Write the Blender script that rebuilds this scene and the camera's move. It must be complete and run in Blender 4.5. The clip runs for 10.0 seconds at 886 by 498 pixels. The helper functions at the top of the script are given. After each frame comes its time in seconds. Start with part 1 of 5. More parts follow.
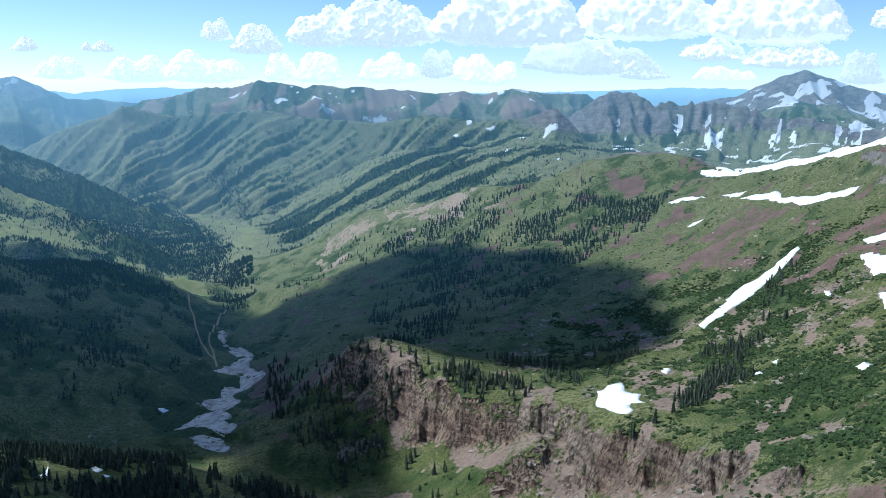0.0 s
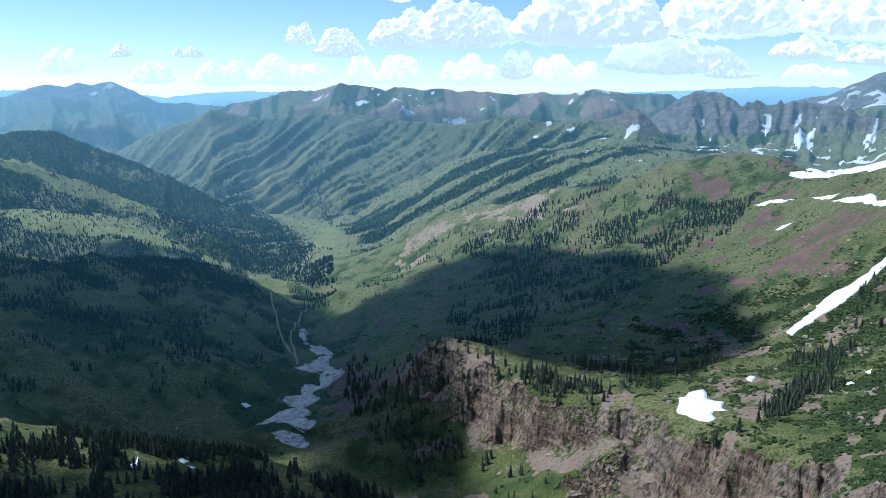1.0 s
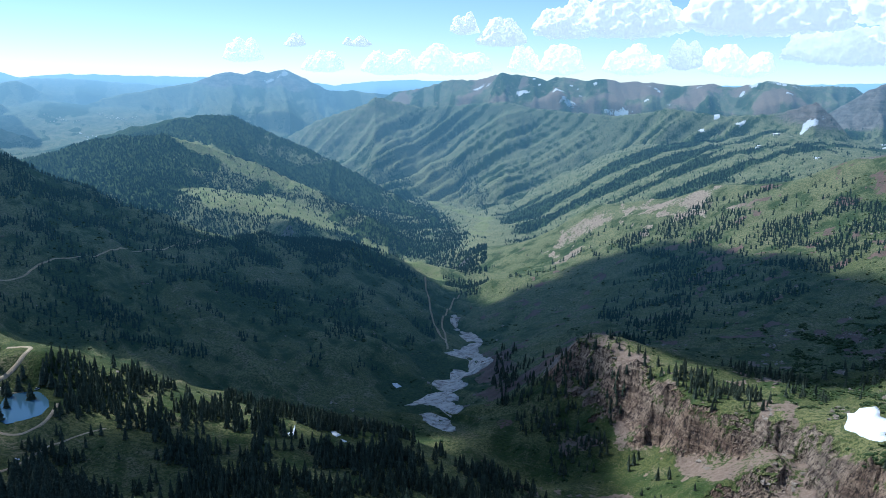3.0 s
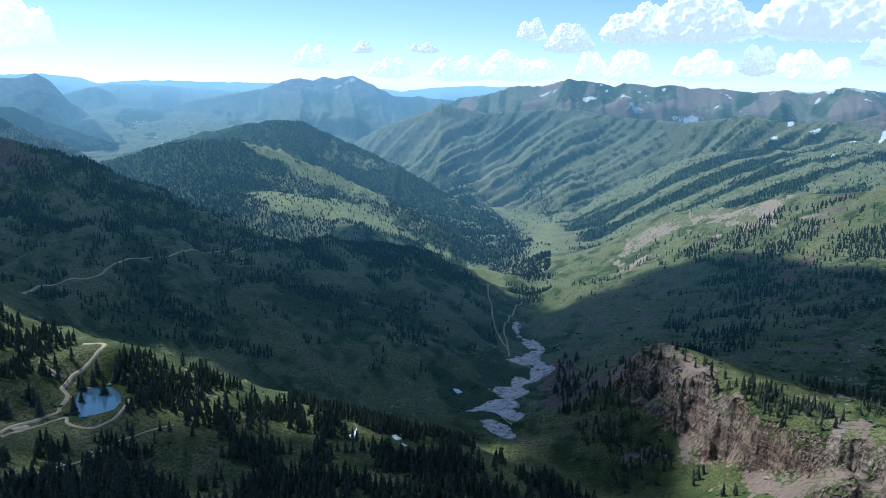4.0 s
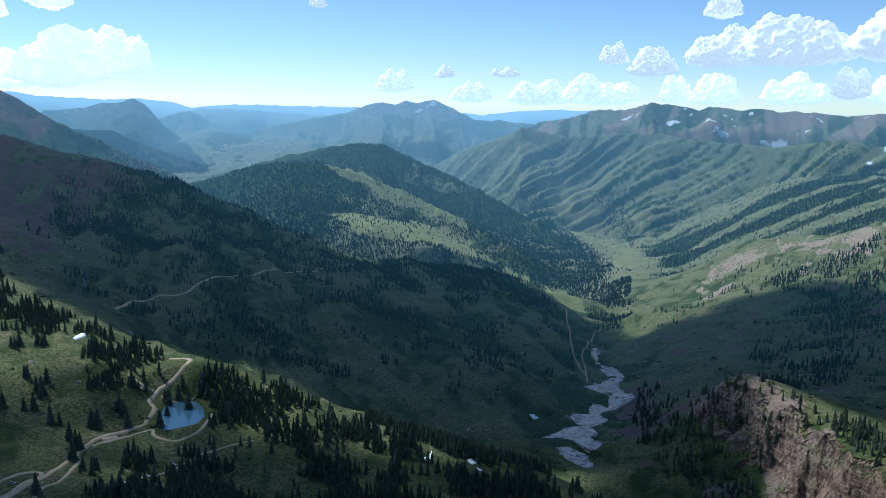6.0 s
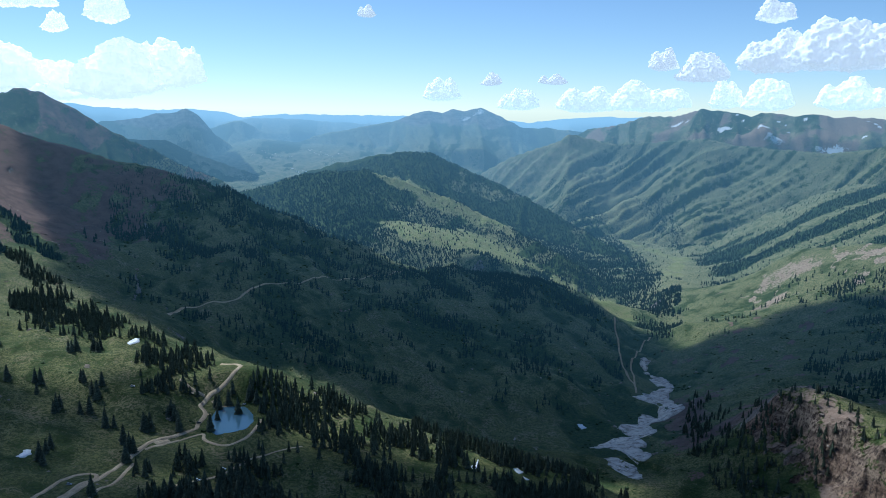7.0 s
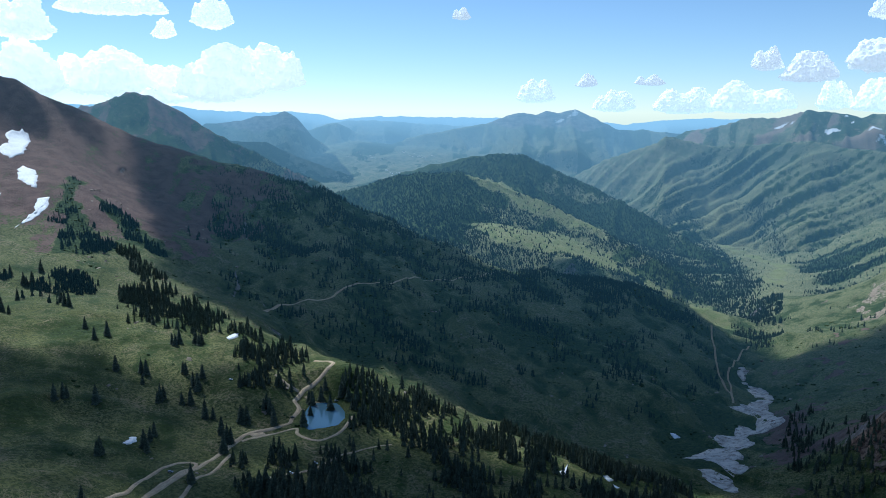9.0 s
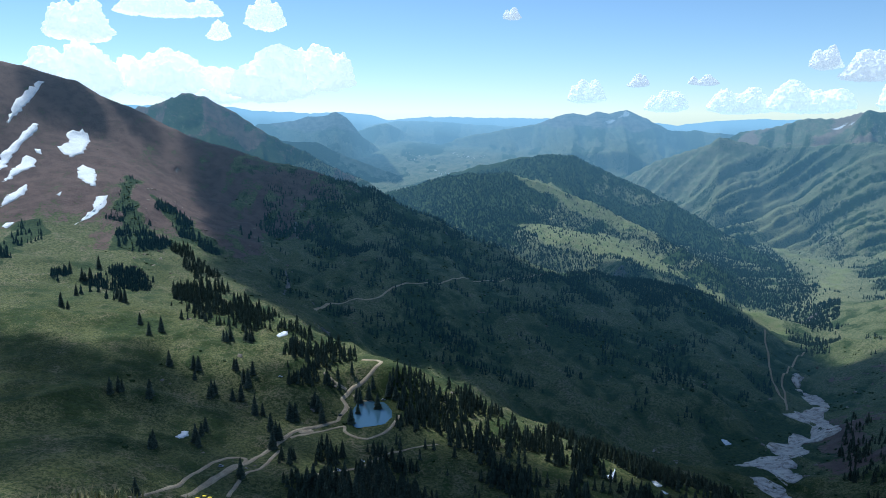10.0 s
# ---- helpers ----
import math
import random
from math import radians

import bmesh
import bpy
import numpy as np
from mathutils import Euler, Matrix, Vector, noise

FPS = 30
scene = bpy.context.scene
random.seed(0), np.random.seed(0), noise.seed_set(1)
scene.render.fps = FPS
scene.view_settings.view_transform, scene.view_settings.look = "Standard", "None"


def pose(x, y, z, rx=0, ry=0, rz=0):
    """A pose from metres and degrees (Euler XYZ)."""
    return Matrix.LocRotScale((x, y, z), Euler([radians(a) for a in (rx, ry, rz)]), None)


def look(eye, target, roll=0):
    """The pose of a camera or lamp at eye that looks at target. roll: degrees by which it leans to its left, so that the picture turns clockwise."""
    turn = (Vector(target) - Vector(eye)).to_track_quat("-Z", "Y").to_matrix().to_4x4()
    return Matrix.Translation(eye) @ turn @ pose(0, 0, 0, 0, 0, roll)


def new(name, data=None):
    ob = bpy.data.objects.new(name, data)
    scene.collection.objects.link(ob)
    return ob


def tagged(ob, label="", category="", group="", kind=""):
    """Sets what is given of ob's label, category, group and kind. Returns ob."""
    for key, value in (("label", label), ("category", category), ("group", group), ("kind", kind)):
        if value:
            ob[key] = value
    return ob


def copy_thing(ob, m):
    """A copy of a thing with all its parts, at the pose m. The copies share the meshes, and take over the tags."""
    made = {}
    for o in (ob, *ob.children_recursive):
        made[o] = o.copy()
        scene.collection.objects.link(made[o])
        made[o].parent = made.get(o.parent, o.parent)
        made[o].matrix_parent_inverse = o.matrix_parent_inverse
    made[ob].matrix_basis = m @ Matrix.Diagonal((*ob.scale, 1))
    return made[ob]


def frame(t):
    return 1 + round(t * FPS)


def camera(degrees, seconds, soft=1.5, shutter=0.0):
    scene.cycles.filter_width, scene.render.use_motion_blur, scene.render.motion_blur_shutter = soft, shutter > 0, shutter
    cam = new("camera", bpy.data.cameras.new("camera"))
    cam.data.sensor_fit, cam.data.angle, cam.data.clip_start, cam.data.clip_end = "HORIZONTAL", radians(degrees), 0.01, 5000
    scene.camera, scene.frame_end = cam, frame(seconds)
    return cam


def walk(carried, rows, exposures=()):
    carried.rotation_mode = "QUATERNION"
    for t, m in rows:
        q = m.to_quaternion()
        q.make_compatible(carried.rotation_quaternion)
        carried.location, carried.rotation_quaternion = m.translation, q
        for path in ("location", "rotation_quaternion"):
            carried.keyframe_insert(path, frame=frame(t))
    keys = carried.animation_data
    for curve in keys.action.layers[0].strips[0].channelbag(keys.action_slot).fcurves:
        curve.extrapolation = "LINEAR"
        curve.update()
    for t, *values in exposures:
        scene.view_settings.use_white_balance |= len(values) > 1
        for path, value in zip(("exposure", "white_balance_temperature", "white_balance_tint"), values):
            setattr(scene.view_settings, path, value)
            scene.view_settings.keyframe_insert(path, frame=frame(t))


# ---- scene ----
# Everything beyond about 2 km is set nearer and smaller in the same proportion, so that the farthest range stands inside 5 km.
EYE = 340.0   # the eye's height over the pond's terrace, about
ARM = 0.4     # the eye turns about the body at arm's length
cam = camera(56.3, 10.0, soft=0.6)
ROWS = [
    (0.0, 0.00, -11.03, -1.06), (0.5, 2.02, -11.01, -0.85), (1.0, 5.40, -11.01, -0.55), (1.5, 8.16, -11.24, -0.65),
    (2.0, 11.13, -11.55, -0.88), (2.5, 13.45, -11.78, -1.13), (3.0, 16.32, -11.84, -1.03), (4.5, 22.28, -11.27, -1.06),
    (5.0, 23.49, -10.88, -1.02), (5.5, 24.72, -10.34, -1.05), (7.0, 29.49, -9.50, -0.50), (7.5, 30.75, -9.37, -0.38),
    (8.0, 32.17, -9.38, -0.37), (8.5, 34.19, -9.39, -0.32), (9.0, 35.86, -9.41, -0.32), (9.5, 37.81, -9.41, -0.36),
    (10.0, 39.24, -9.39, -0.31),
]
walk(cam, [(t, pose(-ARM * math.sin(radians(yaw)), ARM * math.cos(radians(yaw)) - ARM + 0.03, EYE, 90 + pitch, roll, yaw)) for t, yaw, pitch, roll in ROWS],
     exposures=[(0.0, 0.38, 5200, 5), (3.0, 0.38, 5150, 5), (5.0, 0.28, 5150, 5), (7.0, 0.11, 5180, 4), (10.0, 0.13, 5250, 3)])

# ---- light ----
SUN_BEARING, SUN_HEIGHT = 78.0, 51.0   # degrees to the left of the first view, and above the horizon


def toward(bearing, height=0.0):
    b, h = radians(bearing), radians(height)
    return Vector((-math.sin(b) * math.cos(h), math.cos(b) * math.cos(h), math.sin(h)))


SUNWARD = toward(SUN_BEARING, SUN_HEIGHT)
world = bpy.data.worlds.new("sky")
scene.world = world
world.use_nodes = True
wn = world.node_tree.nodes
sky = wn.new("ShaderNodeTexSky")
sky.sky_type = "NISHITA"
sky.sun_disc = False
sky.sun_elevation = radians(SUN_HEIGHT)
sky.sun_rotation = radians(-SUN_BEARING)
sky.altitude = 3700
sky.air_density, sky.dust_density, sky.ozone_density = 1.1, 0.25, 1.2
world.node_tree.links.new(sky.outputs[0], wn["Background"].inputs[0])
wn["Background"].inputs[1].default_value = 0.1
sun = new("sun", bpy.data.lights.new("sun", "SUN"))
sun.data.energy, sun.data.angle, sun.data.color = 4.0, radians(0.8), (1.0, 0.95, 0.86)
sun.matrix_world = look(SUNWARD * 3000, (0, 0, 0))

# ---- the lie of the land: bearing (degrees left of the first view), distance and height against the eye, metres ----
LINES = {
    "red_peak_ridge": [(73.9, 2566, 184), (70.3, 2499, 153), (66.8, 2428, 121), (65.6, 2413, 112), (63.8, 2383, 82), (62.8, 2368, 75),
        (61.9, 2352, 48), (59.5, 2337, 6), (56.8, 2321, -53), (53.9, 2313, -99), (51.2, 2313, -131), (48.7, 2313, -157), (46.1, 2313, -189),
        (43.6, 2297, -224), (40.9, 2281, -276), (38.6, 2264, -313), (35.8, 2247, -363), (32.2, 2222, -416), (28.3, 2187, -431), (22.6, 2152, -442),
        (19.3, 2125, -489), (16.1, 2097, -534)],
    "creek": [(15.0, 1080, -487), (13.5, 1500, -526), (15.1, 1830, -543), (14.5, 2000, -536), (13.7, 2170, -540), (14.4, 2390, -535),
        (13.3, 2660, -536), (12.7, 2902, -546), (14.5, 3192, -532), (16.5, 3437, -501), (18.2, 3621, -448), (20.7, 3797, -422), (24.9, 3932, -352)],
    "bench_edge": [(46.6, 965, -289), (44.6, 965, -291), (42.6, 945, -295), (38.5, 900, -309), (34.4, 850, -327), (30.3, 820, -339),
        (26.2, 800, -348), (20.4, 790, -361), (17.2, 800, -377), (8.8, 800, -421)],
    "side_valley": [(48.1, 1330, -341), (44.6, 1280, -393), (42.6, 1260, -402), (38.5, 1230, -431), (34.4, 1200, -466), (30.3, 1180, -489),
        (26.3, 1150, -495), (20.4, 1120, -492)],
    "hill_road": [(48.3, 1480, -351), (43.3, 1640, -357), (41.3, 1700, -356), (37.3, 1830, -376), (32.0, 2115, -410)],
    "dark_slope": [(34.5, 1560, -433), (26.5, 1550, -464), (20.8, 1450, -483), (30.6, 1850, -430), (23.6, 1860, -465), (18.0, 1750, -512),
        (46.4, 1980, -270), (52.1, 1900, -256), (40.5, 2000, -330), (55.7, 2078, -179)],
    "divide_spur": [(62.8, 2187, -53), (60.1, 1920, -138), (58.7, 1680, -220), (56.3, 1450, -270), (53.1, 1250, -292), (49.7, 1080, -290),
        (47.6, 980, -289)],
    "bowl": [(67.3, 2049, -104), (64.3, 1880, -155), (67.6, 1700, -209), (63.8, 1620, -225), (67.7, 1440, -239), (63.0, 1350, -259),
        (68.0, 1130, -250), (61.5, 1060, -269), (68.3, 880, -262), (58.2, 890, -292), (65.3, 740, -276), (56.5, 740, -298), (68.8, 590, -253),
        (62.1, 600, -272), (52.8, 640, -306)],
    "pond_bench": [(44.4, 833, -318), (46.6, 815, -319), (42.6, 840, -318), (46.2, 870, -305), (51.5, 755, -308), (48.3, 690, -313),
        (41.8, 750, -321), (34.3, 715, -332), (38.4, 680, -334), (24.2, 745, -352), (27.0, 700, -334), (52.5, 890, -300)],
    "cliff_rim": [(6.2, 1160, -370), (4.5, 1120, -368), (2.3, 1080, -367), (-0.0, 1020, -373), (-1.7, 975, -378), (-4.0, 955, -374),
        (-6.8, 940, -370), (-9.3, 925, -364), (-10.9, 890, -359), (-12.8, 840, -353), (-15.8, 780, -332), (-18.9, 740, -319), (-20.7, 720, -309),
        (-24.7, 660, -287), (-30.4, 600, -254)],
    "cliff_foot": [(5.1, 1105, -417), (3.0, 1040, -441), (0.1, 985, -444), (-2.4, 948, -433), (-5.3, 935, -421), (-7.8, 922, -404),
        (-9.0, 900, -401), (-9.9, 868, -406), (-12.5, 812, -414), (-16.4, 757, -379), (-20.2, 708, -345), (-24.9, 648, -305)],
    "front_buttress": [(-9.4, 915, -367), (-7.7, 888, -382), (-6.2, 870, -398), (-4.1, 857, -415), (-2.1, 849, -433), (-0.8, 845, -445),
        (1.3, 835, -472)],
    "gorge": [(3.0, 885, -466), (-0.4, 885, -444), (-5.5, 838, -438), (-9.6, 820, -423), (7.2, 1010, -465), (9.6, 1180, -452), (11.1, 1420, -478),
        (12.0, 1060, -467), (9.3, 930, -486)],
    "plateau": [(5.5, 1185, -373), (0.6, 1120, -381), (-4.3, 1010, -375), (-7.2, 985, -366), (-13.0, 940, -349), (-10.0, 1000, -361),
        (-7.1, 1130, -378), (-2.6, 1200, -397), (1.5, 1280, -407), (-14.5, 860, -345), (-21.0, 770, -316)],
    "far_spur_crest": [(8.6, 2499, -469), (7.1, 2471, -409), (5.5, 2442, -365), (2.4, 2413, -338), (-0.8, 2375, -306), (-1.9, 2352, -275),
        (-4.7, 2337, -263), (-7.0, 2313, -245), (-8.9, 2289, -209), (-10.4, 2264, -185), (-12.6, 2239, -161), (-15.1, 2213, -153),
        (-17.3, 2170, -160), (-18.8, 2078, -175)],
    "green_shoulder": [(-19.5, 1960, -167), (-22.8, 1820, -132), (-25.7, 1720, -97), (-28.0, 1640, -67), (-31.2, 1580, -29), (-35.5, 1500, 21)],
    "shadow_slope": [(11.1, 1800, -502), (12.6, 2000, -499), (8.7, 1920, -476), (7.1, 2222, -449), (3.1, 1930, -431), (3.1, 1560, -439),
        (5.5, 1450, -429), (-1.6, 2134, -353), (-4.8, 1900, -351), (-4.9, 1560, -388), (-5.0, 1290, -396), (-9.9, 1130, -366), (-8.6, 2000, -295),
        (-12.6, 1640, -327), (-14.8, 1300, -347), (-16.9, 1080, -345), (-13.5, 2030, -250), (-17.9, 1760, -233)],
    "west_slope": [(-20.4, 1650, -214), (-23.3, 1400, -230), (-18.5, 1190, -318), (-20.1, 1350, -292), (-22.3, 970, -305), (-26.4, 1020, -248),
        (-28.6, 1320, -181), (-29.0, 1040, -219), (-29.7, 780, -248), (-26.2, 780, -295), (-20.8, 880, -320), (-25.3, 1560, -163),
        (-32.5, 1250, -163), (-35.1, 720, -219)],
    "meadow_hill": [(46.5, 3330, -372), (43.3, 3300, -326), (41.1, 3270, -290), (39.0, 3240, -248), (36.7, 3210, -229), (34.5, 3210, -232), (32.3, 3180, -270), (29.1, 3130, -328),
        (26.8, 3060, -376), (23.5, 2900, -440), (20.0, 2750, -500)],
    "wooded_hill": [(41.5, 3680, -330), (38.7, 3640, -262), (36.4, 3600, -221), (33.7, 3570, -186), (31.6, 3560, -176), (30.2, 3550, -184), (28.6, 3530, -228),
        (26.8, 3500, -275), (24.7, 3440, -325), (22.0, 3340, -392), (19.6, 3240, -458), (16.7, 3080, -520)],
    "terraces": [(37.8, 2902, -397), (34.6, 2902, -385), (30.7, 2774, -412), (26.8, 2598, -451), (21.2, 2413, -496), (17.5, 2272, -516),
        (35.4, 2690, -441)],
    "town_plain": [(44.8, 4057, -277), (42.5, 3932, -317), (40.9, 4039, -290), (38.6, 4117, -258), (37.4, 4009, -273), (40.2, 4303, -200),
        (41.7, 4437, -153), (34.7, 4222, -214), (37.0, 4348, -184)],
    "left_peak": [(60.2, 3733, 2), (58.6, 3680, 18), (57.2, 3621, 55), (56.0, 3601, 74), (54.9, 3590, 56), (53.0, 3580, -15), (51.2, 3558, -88),
        (49.0, 3535, -158), (46.4, 3512, -240), (44.4, 3487, -290)],
    "left_foothill": [(53.0, 4010, -120), (50.9, 4005, -130), (50.1, 3999, -139), (47.9, 3990, -144), (46.4, 3980, -192), (44.4, 3960, -246), (42.5, 3930, -290)],
    "butte": [(51.7, 4387, -66), (50.1, 4376, -54), (48.4, 4364, -28), (47.1, 4356, -19), (46.5, 4348, 2), (45.8, 4344, -30), (44.8, 4335, -122),
        (43.3, 4322, -202), (42.0, 4308, -245)],
    "small_peak": [(45.2, 4554, -103), (44.0, 4554, -70), (43.1, 4554, -57), (41.9, 4554, -103), (40.5, 4544, -151)],
    "whetstone": [(40.2, 4451, -189), (37.8, 4460, -129), (35.1, 4465, -86), (32.8, 4471, -55), (31.3, 4471, -16), (30.4, 4471, -1),
        (29.6, 4471, -10), (28.9, 4465, 11), (28.1, 4465, 0), (26.9, 4465, 21), (25.6, 4460, -28), (23.9, 4437, -87), (22.1, 4421, -85),
        (20.0, 4404, -100)],
    "far_crest": [(19.7, 4125, -83), (18.0, 4075, -66), (16.0, 4039, -17), (14.1, 4009, -17), (13.1, 3978, 2), (12.3, 3955, 16), (10.8, 3944, 10),
        (9.3, 3932, -13), (8.1, 3920, 9), (6.7, 3920, -7), (5.7, 3920, 2), (4.4, 3920, -12), (2.5, 3908, -10), (0.5, 3908, -28), (-1.4, 3895, -15),
        (-2.9, 3882, -28), (-4.6, 3855, 2), (-6.2, 3855, -11), (-7.7, 3932, -17), (-9.7, 3999, -15)],
    "front_crest": [(27.4, 4009, -318), (24.8, 3967, -214), (22.8, 3932, -164), (21.5, 3900, -133), (20.9, 3890, -99), (18.0, 3860, -142), (14.5, 3830, -126), (11.9, 3760, -107), (10.1, 3720, -132),
        (7.0, 3630, -143), (4.7, 3570, -152), (2.4, 3510, -130), (1.3, 3490, -111), (-0.7, 3460, -124), (-2.6, 3440, -133), (-5.3, 3410, -121), (-7.7, 3382, -70), (-8.7, 3360, -121), (-9.9, 3320, -196), (-11.5, 3280, -240)],
    "front_foot": [(21.7, 3812, -413), (18.2, 3661, -429), (13.9, 3353, -521), (10.2, 3078, -513), (8.6, 2994, -483), (5.5, 2949, -415),
        (2.4, 2994, -337), (-0.7, 2949, -309), (-4.6, 2902, -276), (-7.7, 2949, -246), (14.6, 3680, -386), (8.6, 3487, -367), (3.2, 3353, -259),
        (-2.6, 3260, -229), (-5.7, 3292, -178)],
    "cirque_rim": [(-10.5, 3733, -27), (-11.4, 3733, -2), (-12.7, 3716, -15), (-14.2, 3661, -57), (-16.0, 3641, -47), (-17.8, 3621, -49),
        (-19.9, 3601, -59), (-21.6, 3558, -100), (-23.9, 3535, -101), (-26.5, 3437, -134), (-28.9, 3410, -97)],
    "cirque_floor": [(-11.4, 3353, -221), (-14.0, 3353, -229), (-16.6, 3353, -232), (-19.5, 3323, -262), (-21.8, 3323, -244), (-24.1, 3353, -192),
        (-17.2, 3512, -147), (-20.7, 3487, -150)],
    "high_peak": [(-17.0, 4009, -40), (-19.1, 3999, -17), (-20.6, 3988, 39), (-21.9, 3978, 82), (-23.1, 3978, 107), (-24.1, 3978, 81),
        (-25.6, 3967, 49), (-27.7, 3955, 5), (-31.0, 3944, 28)],
    "sky_ranges": [(75.0, 4780, 20), (58.0, 4780, 30), (55.9, 4780, 25), (53.3, 4780, 26), (52.1, 4780, 5), (50.0, 4780, -2), (48.4, 4780, -7), (46.2, 4780, -2), (44.3, 4780, -16), (42.9, 4780, -44), (40.4, 4780, -26),
        (37.4, 4780, -28), (31.8, 4780, -32), (27.0, 4780, -45), (23.6, 4780, -60), (20.6, 4780, -36), (17.9, 4780, -23), (14.4, 4780, -30), (3.2, 4780, -45), (-7.5, 4780, -12), (-11.2, 4780, 3),
        (-13.8, 4780, 16), (-16.6, 4780, 30), (-19.4, 4780, 24), (-22.5, 4780, 6), (-27.7, 4780, 15), (-36.0, 4780, 10)],
    "blue_range": [(45.6, 4680, -106), (44.4, 4680, -75), (42.5, 4680, -49), (40.6, 4680, -45), (37.2, 4680, -62), (34.5, 4680, -76), (31.0, 4680, -110)],
    "far_feet": [(48.6, 4303, -149), (46.3, 4278, -206), (30.9, 4348, -174), (27.1, 4278, -210), (-22.5, 3855, -30), (-25.1, 3827, -38)],
}
# the ground falls away behind each crest: how far behind, and by how much
LEE = {"red_peak_ridge": (320, 150), "far_spur_crest": (180, 90), "green_shoulder": (250, 90)}
for crest, (back, drop) in LEE.items():
    LINES[crest + "_lee"] = [(b, d + back, z - drop) for b, d, z in LINES[crest]]
# far ridges rise from the valley floors as walls of their own: slope of the face, its relief, slope behind, depth of the ribs and their width in degrees, and how far the face reaches
RIDGES = {"meadow_hill": (0.60, 190, 0.55, 0.10, 1.2, 470), "wooded_hill": (0.62, 220, 0.6, 0.12, 1.0, 300), "left_peak": (0.85, 420, 0.9, 0.22, 2.2, 470), "left_foothill": (0.6, 260, 0.6, 0.15, 1.4, 470),
          "butte": (1.05, 260, 1.2, 0.22, 0.7, 330), "small_peak": (1.0, 200, 1.2, 0.2, 1.0, 260), "whetstone": (0.95, 220, 1.0, 0.2, 0.8, 330), "far_crest": (0.85, 170, 0.8, 0.36, 1.9, 150),
          "front_crest": (0.92, 600, 0.85, 0.03, 1.0, 470), "cirque_rim": (1.05, 240, 0.7, 0.30, 0.9, 330), "high_peak": (0.75, 260, 1.0, 0.30, 1.6, 330), "sky_ranges": (0.8, 120, 0.5, 0.2, 1.5, 90),
          "blue_range": (0.8, 120, 0.8, 0.2, 1.5, 120)}
WALLS = {name: np.array(sorted(LINES.pop(name))) for name in RIDGES}
LINES["far_floor"] = [(b, d, z) for b in (-30, -18, -6, 6) for d, z in ((4300, -260), (4900, -260))] + [(b, 4900, -230) for b in (18, 30, 42, 54, 66)]
LINES["far_floor"] += [(52, 3300, -300), (58, 3400, -280), (64, 3500, -250), (54, 4300, -260), (20, 4250, -280), (28, 4150, -260), (33, 3800, -330), (38, 3750, -350), (44, 3500, -370), (40, 3480, -375)]
LINES["own_mountain"] = [(b, d, z) for b in range(-180, 180, 12) for d, z in ((3, -1.7), (100, -75), (300, -212))]
LINES["own_foot"] = [(b, 480, -268 - 34 * math.cos(radians(b - 35))) for b in range(-36, 84, 12)]
LINES["behind"] = [(b, d, z) for b in range(96, 324, 30) for d, z in ((700, -330), (2000, -420), (4900, -500))]


def place(b, d):
    b = np.radians(b)
    return -np.sin(b) * d, np.cos(b) * d


def dense(line, step=70.0):
    """Points along a line, no farther apart than step."""
    out = []
    for (b0, d0, z0), (b1, d1, z1) in zip(line, line[1:]):
        gap = math.hypot(d1 - d0, radians(b1 - b0) * (d0 + d1) / 2)
        n = max(1, min(6, int(gap / step)))
        out += [(b0 + (b1 - b0) * i / n, d0 + (d1 - d0) * i / n, z0 + (z1 - z0) * i / n) for i in range(n)]
    return out + [line[-1]]


RUNNING = ("red_peak_ridge", "creek", "bench_edge", "cliff_rim", "cliff_foot", "front_buttress", "far_spur_crest", "green_shoulder", "divide_spur", "side_valley")
knots = np.array([p for name, line in LINES.items() for p in (dense(line) if name in RUNNING else line)])
kx, ky = place(knots[:, 0], knots[:, 1])


def solve_land():
    """Weights of the stretched-skin surface through all lines."""
    n = len(kx)
    dist = np.hypot(kx[:, None] - kx, ky[:, None] - ky)
    m = np.zeros((n + 3, n + 3))
    m[:n, :n] = dist - 2.0 * np.eye(n)
    m[:n, n], m[:n, n + 1], m[:n, n + 2] = 1, kx / 1000, ky / 1000
    m[n:, :n] = m[:n, n:].T
    return np.linalg.solve(m, np.concatenate([knots[:, 2], np.zeros(3)]))


weights = solve_land()


def skin(x, y):
    flat_x, flat_y = np.ravel(x), np.ravel(y)
    out = np.empty(len(flat_x))
    fx, fy, w = kx.astype(np.float32), ky.astype(np.float32), weights[:-3]
    for i in range(0, len(flat_x), 4000):
        px, py = flat_x[i:i + 4000].astype(np.float32), flat_y[i:i + 4000].astype(np.float32)
        gap = px[:, None] - fx
        gap *= gap
        across = py[:, None] - fy
        across *= across
        gap += across
        out[i:i + 4000] = np.sqrt(gap) @ w + weights[-3] + weights[-2] * px / 1000 + weights[-1] * py / 1000
    return out.reshape(np.shape(x))


def lattice(ix, iy, seed):
    h = (ix.astype(np.int64) * 374761393 + iy.astype(np.int64) * 668265263 + seed * 1442695041) & 0xFFFFFFFF
    h = ((h ^ (h >> 13)) * 1274126177) & 0xFFFFFFFF
    return ((h ^ (h >> 16)) & 0xFFFF) / 32767.5 - 1.0


